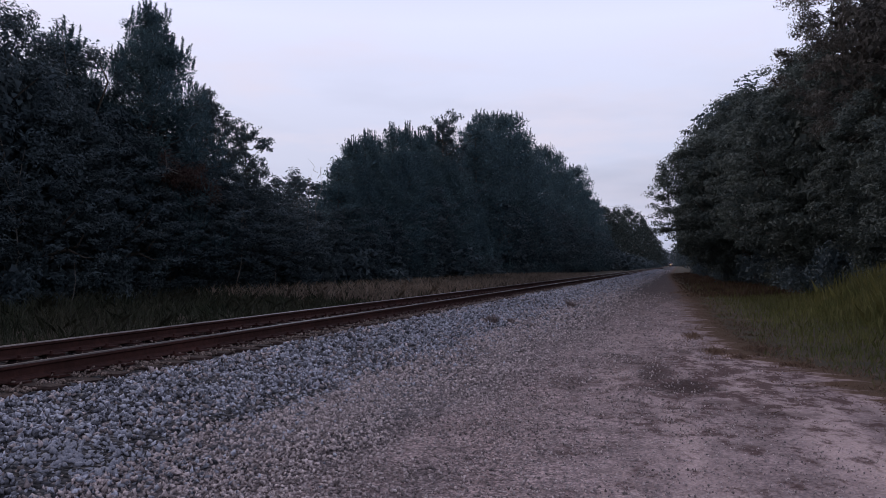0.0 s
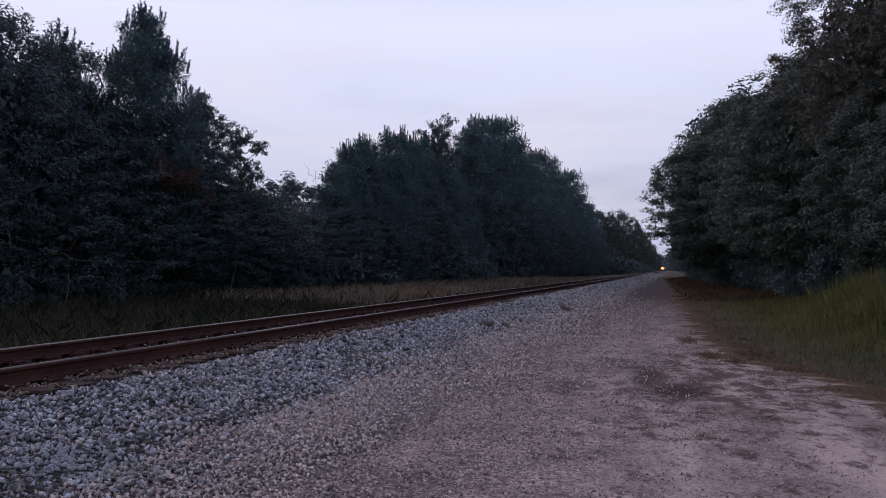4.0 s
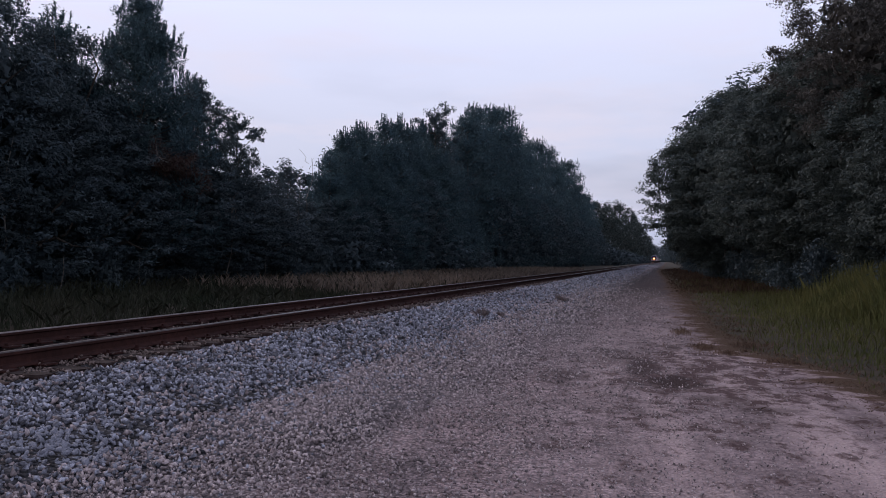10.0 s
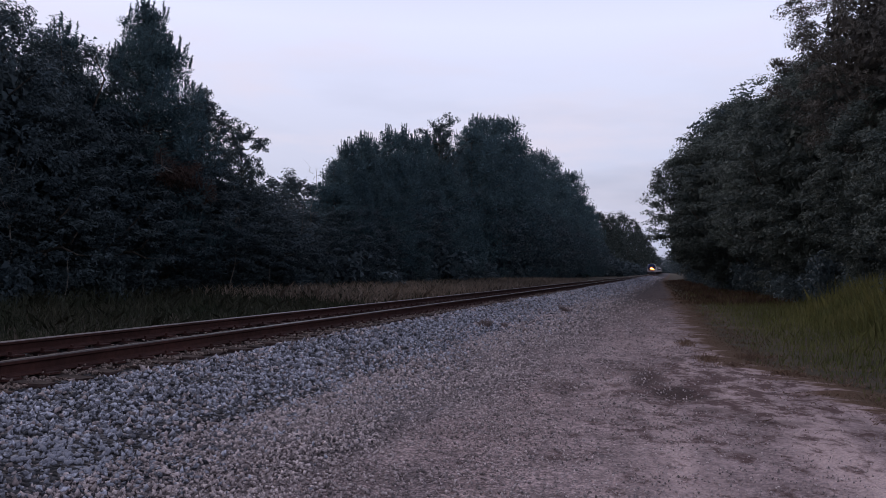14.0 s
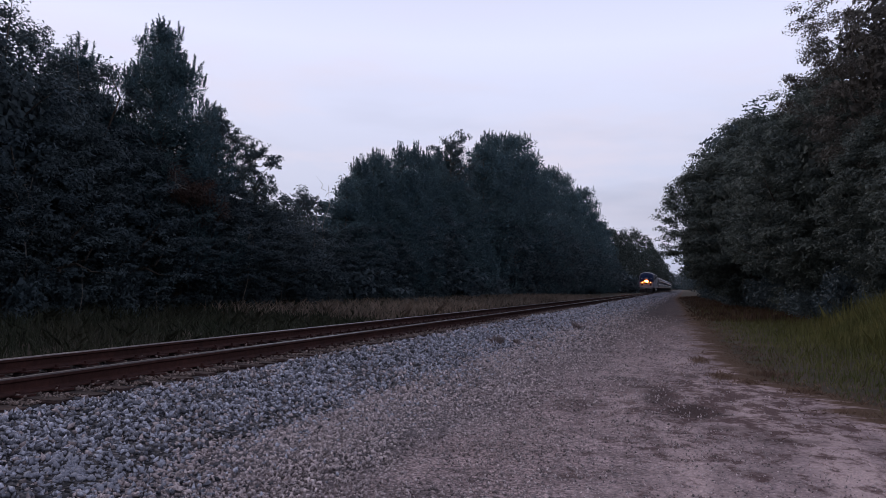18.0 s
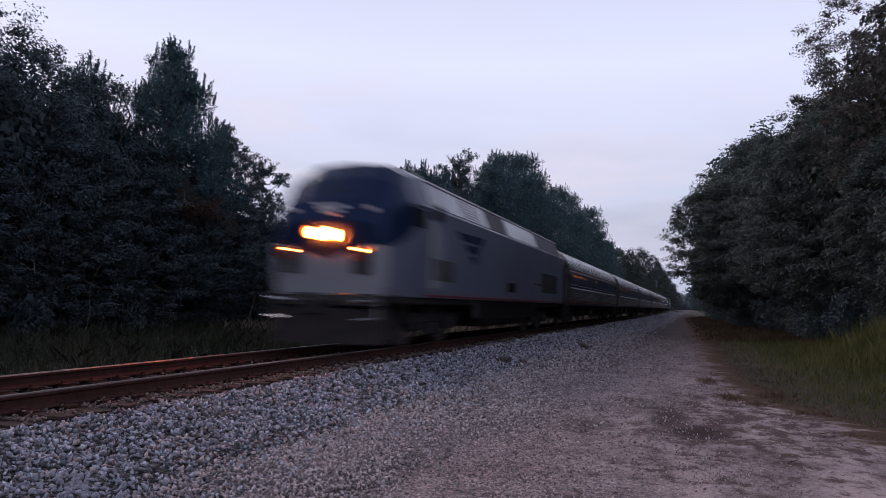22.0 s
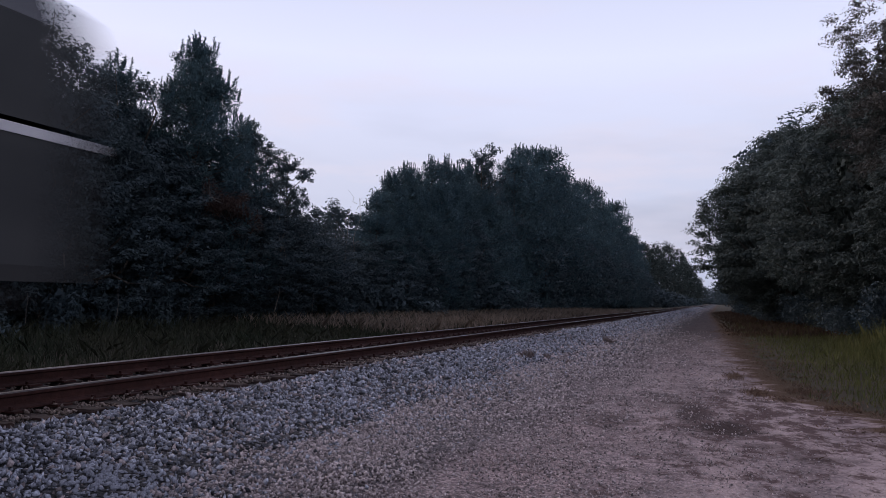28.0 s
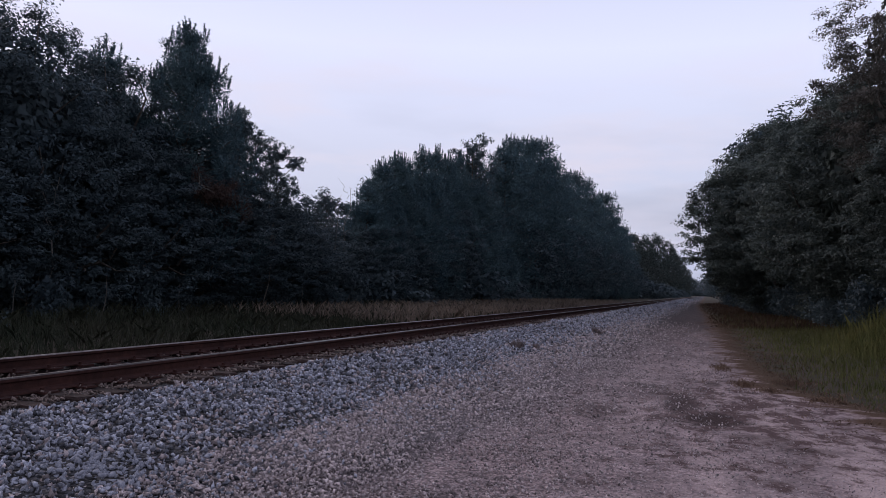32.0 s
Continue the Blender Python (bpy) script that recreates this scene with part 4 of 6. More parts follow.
def build_woods():
    r = random.Random(3)
    oak_l = lobed("oak_tree", 21, 10, 3.8, 0.8, 520, 80, 0.125, 0.40, M_LEAF, "dark green oak with a dense crown at the wood's edge", 0.3, 6000)
    gum_l = lobed("gum_tree", 22, 10, 3.0, 0.3, 330, 66, 0.14, 0.40, M_LEAF, "dark sweetgum with leaves down to the ground", 0.3, 2800)
    airy = open_crown("oak_tree", 23, 10, 3.3, 2.5, 26, 46, 0.14, M_LEAF, "open-crowned oak with sky showing between its leaves")
    pine_a = pine("pine_tree", 31, 13, 3.9, 1.0, 19, 115, M_PINE, "tall dark green pine with upright needle brushes", 0.18, 0.9, 3, 0.7)
    pine_b = pine("pine_tree", 32, 13, 2.7, 1.0, 19, 125, M_PINE, "slim dark green pine with upright needle brushes", 0.21, 0.75, 3, 0.9)
    pine_c = pine("pine_tree", 34, 13, 3.4, 1.0, 26, 210, M_PINE, "tall full-crowned pine with upright needle brushes", 0.16, 0.72, 4, 0.7, 0.6)
    pine_far = pine("pine_tree", 33, 20, 4.9, 0.8, 16, 85, M_PINE, "big dark pine in the wall of trees along the track", 0.21, 0.5, 3, 1.0, 0.6)
    wide_far = lobed("oak_tree", 24, 18, 5.8, 0.2, 300, 26, 0.45, 0.95, M_LEAF, "dark broad-leaved tree in the wall of trees along the track", 0.3, 1100)
    far_broadleaf = lobed("hickory_tree", 28, 18, 6.0, 0.2, 300, 26, 0.45, 0.95, M_LEAF_FAR, "broad-leaved tree far down the track", 0.3, 1100)
    oak_r = lobed("oak_tree", 25, 12, 4.7, 0.6, 900, 92, 0.13, 0.40, M_LEAF_R, "broad grey-green oak hanging over the dirt road", 0.18, 5000, 0.25)
    oak_r2 = lobed("oak_tree", 26, 12, 4.5, 0.6, 850, 92, 0.13, 0.40, M_LEAF_R, "dense grey-green oak at the edge of the dirt road", 0.18, 5000, 0.25)
    oak_top = lobed("oak_tree", 27, 14, 4.2, 5.0, 680, 105, 0.095, 0.36, M_LEAF_RUST, "tall thin-leaved oak with browning foliage", 0.3, 2600)
    bush_a = shrub("shrub", 41, 3.0, 1.9, 26, 380, 0.18, M_LEAF, "dark leafy shrub at the foot of the trees")
    bush_b = shrub("shrub", 42, 2.2, 1.6, 22, 400, 0.16, M_LEAF, "low dark shrub in front of the wood")
    bush_far = shrub("shrub", 44, 5.0, 4.2, 40, 46, 0.44, M_LEAF, "dark thicket at the foot of the far trees")
    # dark leaves on these shrubs stand in for shade under the oaks
    bush_r = shrub("shrub", 43, 3.2, 2.2, 30, 330, 0.15, M_LEAF, "dark shrub under the roadside oaks")
    # edge of the wood beyond the track: x, y, height, breadth factor
    for x, y, h, b in ((-24.5, 16.0, 11.0, 1.1), (-24.0, 20.5, 11.8, 1.05), (-25.0, 25.6, 11.3, 1.0), (-27.5, 23.0, 11.5, 1.1), (-29.0, 30.0, 9.5, 1.1),
                       (-25.5, 31.5, 8.2, 1.0), (-27.0, 36.0, 7.6, 1.0)):
        put(oak_l, x, y, b, h / 10, r.uniform(0, 360))
    for x, y, h, b in ((-22.8, 18.0, 7.0, 1.0), (-22.6, 22.5, 7.6, 1.0), (-22.6, 26.5, 7.2, 1.0), (-22.4, 30.5, 6.6, 1.05), (-22.2, 34.5, 6.0, 1.0),
                       (-22.3, 38.5, 6.0, 0.95), (-23.2, 42.0, 5.6, 0.9), (-23.6, 46.5, 5.4, 0.9), (-22.8, 50.5, 5.8, 0.95), (-26.5, 44.0, 6.2, 1.0),
                       (-22.9, 14.0, 7.5, 1.0), (-22.8, 10.0, 8.0, 1.0), (-23.0, 55.5, 6.5, 1.0), (-23.2, 62.0, 8.0, 1.1), (-23.0, 69.0, 9.0, 1.1)):
        put(gum_l, x, y, b, h / 10, r.uniform(0, 360))
    put(airy, -22.8, 37.0, 0.82, 0.98, 40)
    put(airy, -23.4, 34.6, 0.85, 1.08, 150)
    put(airy, -25.6, 84.0, 1.3, 1.95, 200, "tall thin-crowned tree with pale sparse leaves")
    put(pine_a, -26.0, 79.0, 1.1, 15.6 / 13, 80)
    put(pine_b, -26.6, 85.5, 1.3, 16.6 / 13, 10)
    put(airy, -24.5, 46.5, 0.5, 0.8, 90, "thin spindly tree with sparse leaves")
    put(pine_c, -23.5, 29.9, 1.0, 13.3 / 13, 10)
    put(oak_l, -25.2, 29.4, 0.85, 0.90, 60)
    put(gum_l, -23.8, 31.2, 0.9, 0.76, 130)
    put(oak_l, -26.0, 31.4, 0.8, 0.86, 200)
    put(airy, -23.2, 33.0, 0.8, 1.06, 300)
    put(gum_l, -23.0, 33.2, 0.9, 0.76, 20)
    put(gum_l, -23.2, 37.0, 0.9, 0.72, 250)
    put(pine_b, -25.5, 27.0, 1.0, 11.5 / 13, 200)
    for x, y, h, b in ((-23.8, 51.5, 8.9, 0.8), (-24.0, 54.2, 10.9, 0.85), (-24.2, 57.5, 12.0, 0.9), (-24.8, 60.5, 12.4, 0.95), (-24.4, 64.0, 13.6, 1.0), (-24.8, 68.5, 14.4, 1.1),
                       (-25.2, 73.0, 14.6, 1.1), (-23.4, 59.0, 9.2, 1.0), (-23.4, 65.5, 10.2, 1.0), (-23.6, 72.5, 11.0, 1.1), (-23.4, 79.0, 12.5, 1.2)):
        put(pine_b if r.random() < 0.6 else pine_a, x, y, b, h / 13, r.uniform(0, 360))
    for x, y, h, b in ((-24.5, 94.0, 20.4, 0.95), (-25.0, 99.0, 21.5, 1.0), (-24.5, 107.0, 22.6, 1.0), (-24.2, 113.0, 23.8, 1.0), (-24.0, 121.0, 23.6, 1.0),
                       (-24.0, 131.0, 24.0, 1.0), (-23.6, 142.0, 23.8, 1.0), (-23.4, 153.0, 24.0, 1.05), (-23.0, 166.0, 24.0, 1.0), (-22.6, 180.0, 24.2, 1.0),
                       (-22.2, 195.0, 22.5, 1.0), (-21.6, 212.0, 20.5, 1.0), (-22.0, 235.0, 19.0, 1.0), (-22.0, 262.0, 20.0, 1.0), (-22.0, 290.0, 22.0, 1.0),
                       (-21.0, 325.0, 26.0, 1.0), (-20.0, 365.0, 28.0, 1.1), (-18.5, 410.0, 28.0, 1.1), (-17.5, 470.0, 25.0, 1.1), (-16.5, 540.0, 23.0, 1.1), (-15.5, 640.0, 21.0, 1.1)):
        if y < 225:
            put(pine_far, x, y, b * r.uniform(0.85, 1.15), h * r.uniform(0.88, 1.0) / 20, r.uniform(0, 360))
            put(wide_far, x + 1.6, y + 4.0, b * 0.75, h * 0.5 / 18, r.uniform(0, 360))
        else:
            put(far_broadleaf, x, y, b * r.uniform(0.9, 1.2), h * r.uniform(0.92, 1.04) / 18, r.uniform(0, 360))
    for x, y, h, b in ((-29, 70, 13, 0.8), (-29, 80, 14, 0.9), (-29, 96, 17, 0.9), (-30, 56, 9, 0.7), (-31, 48, 6.8, 0.7), (-30, 40, 7.5, 0.6), (-30, 112, 20, 1.0)):
        put(wide_far, x, y, b, h / 18, r.uniform(0, 360))
    for k in range(34):
        y = 9 + k * 2.3
        put(bush_a if k % 2 else bush_b, -21.4 - r.uniform(0, 1.3), y + r.uniform(-.6, .6), r.uniform(0.8, 1.2), r.uniform(0.6, 1.15), r.uniform(0, 360))
    for k in range(26):
        put(bush_far, -23.5 - r.uniform(0, 1.5), 48 + k * 5.2 + 0.12 * k * k, r.uniform(0.85, 1.1), r.uniform(0.7, 1.0), r.uniform(0, 360))
    for k in range(13):
        put(bush_far, -26.5 - r.uniform(0, 1.5), 6 + k * 4.6, r.uniform(0.9, 1.1), r.uniform(0.75, 1.0), r.uniform(0, 360))
    for k in range(12):
        put(wide_far, -34 - r.uniform(0, 4), 2 + k * 7.5, 0.8, r.uniform(0.36, 0.44), r.uniform(0, 360))
    # oaks along the road
    for x, y, h, b, p in ((5.0, 62.0, 14.6, 1.42, 0), (5.4, 66.0, 14.2, 1.3, 1), (7.3, 46.0, 13.2, 1.12, 0), (8.7, 50.0, 14.4, 1.4, 1), (8.6, 40.0, 13.6, 1.2, 0), (4.8, 80.0, 13.6, 1.0, 1), (8.6, 30.5, 9.6, 0.85, 1), (9.2, 24.5, 9.0, 0.8, 0),
                          (14.5, 46.0, 14.0, 1.4, 1), (14.0, 33.0, 12.0, 1.2, 0)):
        put((oak_r, oak_r2)[p], x, y, b, h / 12, r.uniform(0, 360))
    # the tall right-hand row behind the oaks is unseen, added to shade the train
    for x, y, h, b in ((13.5, 62, 14, 1.3), (16.5, 20, 11, 0.9), (7.5, 94, 22, 1.1), (7.2, 106, 24, 1.15), (7.0, 119, 24, 1.15), (7.0, 134, 25, 1.15), (7.0, 152, 24, 1.15), (7.0, 172, 25, 1.15), (6.8, 196, 24, 1.15), (6.8, 225, 24, 1.15), (6.6, 260, 24, 1.15), (6.5, 310, 24, 1.1), (6.0, 390, 23, 1.0), (5.5, 480, 23, 1.0), (4.5, 600, 22, 1.0), (4.0, 760, 22, 1.0), (3.0, 980, 24, 1.0),
                       (-22, 900, 24, 1.2), (-20, 1100, 26, 1.2), (-34, 1250, 28, 1.6), (-18, 1300, 28, 1.5), (6, 1250, 28, 1.5), (22, 1300, 28, 1.6), (-6, 1450, 30, 1.6), (-10, 1500, 30, 1.8)):
        put(wide_far, x, y, b, h / 18, r.uniform(0, 360))
    put(oak_top, 8.1, 32.0, 1.0, 15.2 / 14, 20)
    put(oak_top, 10.4, 26.5, 1.0, 15.0 / 14, 140)
    put(oak_top, 12.0, 36.0, 1.1, 16.5 / 14, 260)
    for x, y in ((8.4, 21), (7.6, 25), (7.0, 29), (6.4, 34), (6.0, 39), (5.6, 44), (5.2, 49), (4.9, 54.5), (4.5, 61), (4.0, 68), (4.0, 76), (4.2, 85), (3.4, 92), (3.2, 101), (3.0, 112), (2.8, 124), (9.8, 17), (9.6, 29), (9.4, 36), (8.6, 45), (8.0, 54)):
        put(bush_r, x + r.uniform(0.6, 1.3), y, r.uniform(0.85, 1.1), r.uniform(0.75, 1.15), r.uniform(0, 360))
    for x, y in ((10.5, 38), (11.0, 46), (10.5, 54), (9.5, 62), (9.0, 70), (9.0, 79), (12.5, 30), (13.5, 24), (15.0, 36), (15.5, 50), (15.0, 66), (13.0, 86)):
        put(bush_far, x, y, r.uniform(0.85, 1.0), r.uniform(0.9, 1.2), r.uniform(0, 360))
    for x, y in ((-40, 1150), (-20, 1330), (-8, 1480), (4, 1380), (12, 1200), (26, 1250), (-14, 1520), (0, 1530)):
        put(bush_far, x, y, 4.0, 2.2, r.uniform(0, 360))
    for k in range(9):
        y = 232 + k * 34 + k * k * 2.2
        put(bush_far, -21.0, y, 2.0, 1.5, r.uniform(0, 360))
    # unseen woods, made up behind the eye, close the clearing for light and reflections
    for x, y in ((-24, 2), (-24, -8), (-25, -20), (-24, -34), (-25, -50), (34, 0), (36, -16), (30, -34), (24, -50), (0, -75), (-12, -80)):
        put(wide_far, x, y, 1.0, r.uniform(0.65, 0.85), r.uniform(0, 360))
    retire([oak_l, gum_l, airy, pine_a, pine_b, pine_c, pine_far, wide_far, far_broadleaf, oak_r, oak_r2, oak_top, bush_a, bush_b, bush_far, bush_r])
    d = dead_tree(51, 8.0, "bare bleached dead tree among the shrubs")
    d.matrix_basis = pose(-23.0, 46.0, -0.05)
    for x, y, h, lean in ((-20.6, 22.3, 1.9, 2), (-20.9, 26.8, 1.4, -4), (-20.4, 36.2, 1.6, 3), (-20.8, 18.6, 1.5, 5)):
        st = Shape()
        crooked(st, (0, 0, -0.2), (0.04, 0.03, h), 0.02, 0.008, np.random.default_rng(int(y)), 5, 0.015, 5)
        tagged(new("dead_sapling", st.mesh("dead_sapling", M_DEADWOOD)), "thin pale dead stem standing in rank grass", "sapling").matrix_basis = pose(x, y, -0.12, lean, lean, 0)
    # dead brown bough hanging out of the wood
    gen = np.random.default_rng(77)
    bough = tagged(new("dead_bough"), "dead brown pine bough drooping from the wood's edge", "branch")
    s = Shape()
    k = np.linspace(0, 1, 60)
    C = np.column_stack([0.6 * k, 2.6 * k, -0.9 * k ** 1.6]) + gen.normal(size=(60, 3)) * np.array([0.3, 0.35, 0.22])
    for q in range(0, 60, 8):
        crooked(s, (0, 0, 0), C[q], 0.03, 0.008, gen, 3, 0.04, 5)
    part("twig", s.mesh("twig", M_DEADWOOD), bough)
    P = np.repeat(C, 60, 0) + gen.normal(size=(3600, 3)) * 0.13
    D = gen.normal(size=P.shape) * 0.6 + np.array([0.3, 0.5, -0.6])
    D /= np.linalg.norm(D, axis=1)[:, None]
    v = needle_cards(P, D, 0.2, 0.035, gen)
    part("dead_foliage", np_mesh("dead_foliage", v, np.arange(len(v)).reshape(-1, 3), M_DEAD_NEEDLES), bough)
    bough.matrix_basis = pose(-20.6, 27.4, 5.5)
    for seed, x, y, h in ((54, -21.4, 20.4, 5.5), (55, -20.9, 33.4, 5.0)):
        dead_tree(seed, h, "thin dead sapling against the dark wood").matrix_basis = pose(x, y, -0.1)
    d = dead_tree(52, 7.0, "slender bare dead sapling")
    d.matrix_basis = pose(-22.4, 43.3, -0.05)


build_woods()


def blades(P, H, width, gen, lean=0.35):
    n = len(P)
    a = gen.uniform(0, 2 * math.pi, n)
    side = np.column_stack([np.cos(a), np.sin(a), np.zeros(n)]) * width * gen.uniform(0.6, 1.4, n)[:, None]
    l = gen.normal(size=(n, 2)) * lean
    tip = P + np.column_stack([l[:, 0] * H, l[:, 1] * H, H])
    mid = P + np.column_stack([l[:, 0] * H * 0.3, l[:, 1] * H * 0.3, H * 0.6])
    v = np.stack([P - side, P + side, mid + side * 0.8, tip, mid - side * 0.8], 1).reshape(-1, 3)
    return v, np.arange(n * 5).reshape(n, 5)


def grass(name, P, H, width, material, label, gen, lean=0.35):
    P[:, 2] = ground_z(P[:, 0], P[:, 1]) - 0.02
    v, f = blades(P, H, width, gen, lean)
    return tagged(new(name, np_mesh(name, v, f, material)), label, "grass", kind="stuff")


def build_grass():
    gen = np.random.default_rng(17)
    # verge beside the road
    n = 34000
    y = 7.5 + 60 * gen.random(n) ** 1.9
    e = np.interp(y, ROAD_Y, ROAD_EDGE)
    x = e + 0.1 + 7.5 * gen.random(n) ** 0.8
    d = x - e
    keep = gen.random(n) < np.clip((d - 0.55) / 1.5, 0.0, 1)
    H = np.clip(0.035 + 0.055 * d + gen.normal(size=n) * 0.03, 0.03, 0.5) * gen.uniform(0.6, 1.2, n)
    grass("verge_grass", np.column_stack([x, y, 0 * x])[keep], H[keep], 0.008, M_GRASS, "green unmown grass on the road verge", gen)
    n = 9000
    y = 40 + 110 * gen.random(n) ** 1.4
    d = 0.2 + 6.8 * gen.random(n) ** 0.8
    x = np.interp(y, ROAD_Y, ROAD_EDGE) + d
    grass("far_verge_grass", np.column_stack([x, y, 0 * x]), gen.uniform(0.3, 1.0, n) * np.clip(0.06 + 0.13 * d, 0.05, 0.55), 0.03, M_GRASS_VERGE, "dim rank grass under the far roadside trees", gen, 0.3)
    # tall stand of grass before the oaks
    n = 9000
    x, y = gen.normal(6.2, 1.0, n), gen.normal(25.5, 3.0, n)
    H = 1.25 * np.exp(-((x - 6.5) / 1.7) ** 2) * gen.uniform(0.45, 1.2, n) + 0.25
    grass("tall_grass", np.column_stack([x, y, 0 * x]), H, 0.016, M_GRASS, "stand of tall yellow-green grass before the oaks", gen, 0.18)
    # dead tufts along the road edge
    n = 26000
    y = 7.0 + 40 * gen.random(n) ** 1.5
    e = np.interp(y, ROAD_Y, ROAD_EDGE)
    x = e + gen.normal(0.55, 0.8, n)
    m = np.array([noise.noise((a * 1.6, b * 1.6, 5.0)) for a, b in zip(x, y)]) > -0.05
    grass("dry_verge_grass", np.column_stack([x, y, 0 * x])[m], gen.uniform(0.02, 0.075, n)[m], 0.007, M_STRAW, "short dead grass along the road edge", gen, 0.7)
    for k, (cx, cy, w, d) in enumerate(((0.62, 14.5, 0.16, 0.55), (0.98, 13.7, 0.2, 0.3), (1.45, 15.2, 0.3, 0.35), (0.3, 17.4, 0.16, 0.6), (1.75, 12.9, 0.22, 0.22))):
        g = np.random.default_rng(90 + k)
        n = 380
        P = np.column_stack([g.normal(cx, w * 0.6, n), g.normal(cy, d * 0.6, n), np.zeros(n)])
        P[:, 2] = ground_z(P[:, 0], P[:, 1]) + 0.005
        v, f = blades(P, g.uniform(0.02, 0.09, n), 0.006, g, 0.7)
        tagged(new("dead_grass_tuft", np_mesh("dead_grass_tuft", v, f, M_STRAW)), "flattened brown dead grass tuft at the road edge", "grass tuft", "dead tufts along the road", kind="stuff")
    # strip beyond the track
    n = 32000
    y = 9 + 75 * gen.random(n) ** 1.5
    x = gen.uniform(-22.0, -10.0, n)
    H = np.interp(x, [-22, -18, -12, -10], [0.75, 0.5, 0.36, 0.2]) * gen.uniform(0.4, 1.15, n)
    w = np.interp(y, [9, 80], [0.009, 0.045])
    grass("trackside_grass", np.column_stack([x, y, 0 * x]), H, w[:, None], M_GRASS_DARK, "rank dark grass between track and wood", gen, 0.5)
    n = 15000
    y = 29 + 80 * gen.random(n)
    x = gen.uniform(-20.5, -11.0, n)
    grass("dry_trackside_grass", np.column_stack([x, y, 0 * x]), gen.uniform(0.3, 0.8, n), 0.02, M_STRAW_GREY, "tan dry grass between track and wood", gen, 0.45)
    # weeds rooted in the foot of the ballast
    for k, (x, y, s) in enumerate(((-4.3, 18.2, 0.20), (-4.0, 18.9, 0.13), (-3.4, 18.6, 0.13), (-3.6, 27.6, 0.22), (-3.9, 28.8, 0.16), (-1.8, 11.5, 0.08))):
        g = np.random.default_rng(60 + k)
        n = 120
        P = np.column_stack([x + s * 0.35 * np.clip(g.normal(size=n), -1.4, 1.4), y + s * 0.5 * np.clip(g.normal(size=n), -1.4, 1.4), np.zeros(n)])
        P[:, 2] = bed_height(P[:, 0], P[:, 1]) - 0.01
        v, f = blades(P, s * g.uniform(0.4, 1.2, n), 0.009, g, 0.5)
        tagged(new("weed_tuft", np_mesh("weed_tuft", v, f, M_WEED)), "dry reddish weed tuft rooted in gravel", "weed", "weeds on the road")


build_grass()
build_stones()

# ---- the train ----
SPEED = 35.28
T_NOSE = 22.41
LOCO_MID = 10.2
COUPLING = LOCO_MID + 0.56
PITCH = 26.01


def along(shape, pts, y0, y1, mi=0):
    """Extrude an open line of (x, z) from y0 to y1."""
    shape.loft([[(x, y0, z) for x, z in pts], [(x, y1, z) for x, z in pts]], mi=mi)


def ribbed(pts, pitch, depth, flat=False):
    """Lay raised ribs along a line of (x, z)."""
    out = []
    P = [np.array(p, float) for p in pts]
    seg = [np.linalg.norm(b - a) for a, b in zip(P, P[1:])]
    total = sum(seg)
    n = max(1, round(total / pitch))

    def at(d):
        for a, b, s in zip(P, P[1:], seg):
            if d <= s + 1e-9:
                t = (b - a) / s
                return a + t * d, np.array([t[1], -t[0]])
            d -= s
        t = (P[-1] - P[-2]) / seg[-1]
        return P[-1], np.array([t[1], -t[0]])

    for k in range(n):
        for u, o in (((0.0, 0.0), (0.14, 0.0), (0.2, 0.85), (0.35, 1.0), (0.8, 1.0), (0.94, 0.85)) if flat else ((0.0, 0.0), (0.68, 0.0), (0.75, 0.75), (0.82, 1.0), (0.90, 0.8), (0.96, 0.1))):
            p, nn = at((k + u) * total / n)
            out.append(tuple(p + nn * depth * o))
    out.append(tuple(P[-1]))
    return out


def both_sides(pts):
    return (pts, [(-x, z) for x, z in reversed(pts)])


def truck(parent, y, wheelbase, radius, label):
    t = new("truck")
    t.parent = parent
    t.matrix_basis = pose(0, y, 0)
    tagged(t, label)
    for s in (-1, 1):
        f = Shape()
        f.box((s * 1.02, 0, radius + 0.12), (0.14, wheelbase + 1.1, 0.24), 0.04)
        f.box((s * 1.04, 0, radius - 0.14), (0.16, wheelbase * 0.5, 0.3), 0.05)
        for k in (-1, 1):
            f.box((s * 1.06, k * wheelbase / 2, radius), (0.2, 0.38, 0.36), 0.06)
            f.tube((s * 1.06, k * wheelbase * 0.24, radius + 0.2), (s * 1.06, k * wheelbase * 0.24, radius + 0.55), 0.11, 0.11, 8)
        piece("side_frame", f, M_UNDER, t)
    for k in (-1, 1):
        w = Shape()
        for s in (-1, 1):
            w.tube((s * 0.70, k * wheelbase / 2, radius), (s * 0.83, k * wheelbase / 2, radius), radius, radius * 0.97, 24)
        w.tube((-0.95, k * wheelbase / 2, radius), (0.95, k * wheelbase / 2, radius), 0.09, 0.09, 8)
        piece("wheelset", w, M_WHEEL, t)
    b = Shape().box((0, 0, radius + 0.22), (2.1, 0.5, 0.3), 0.05)
    piece("bolster", b, M_UNDER, t)
    return t


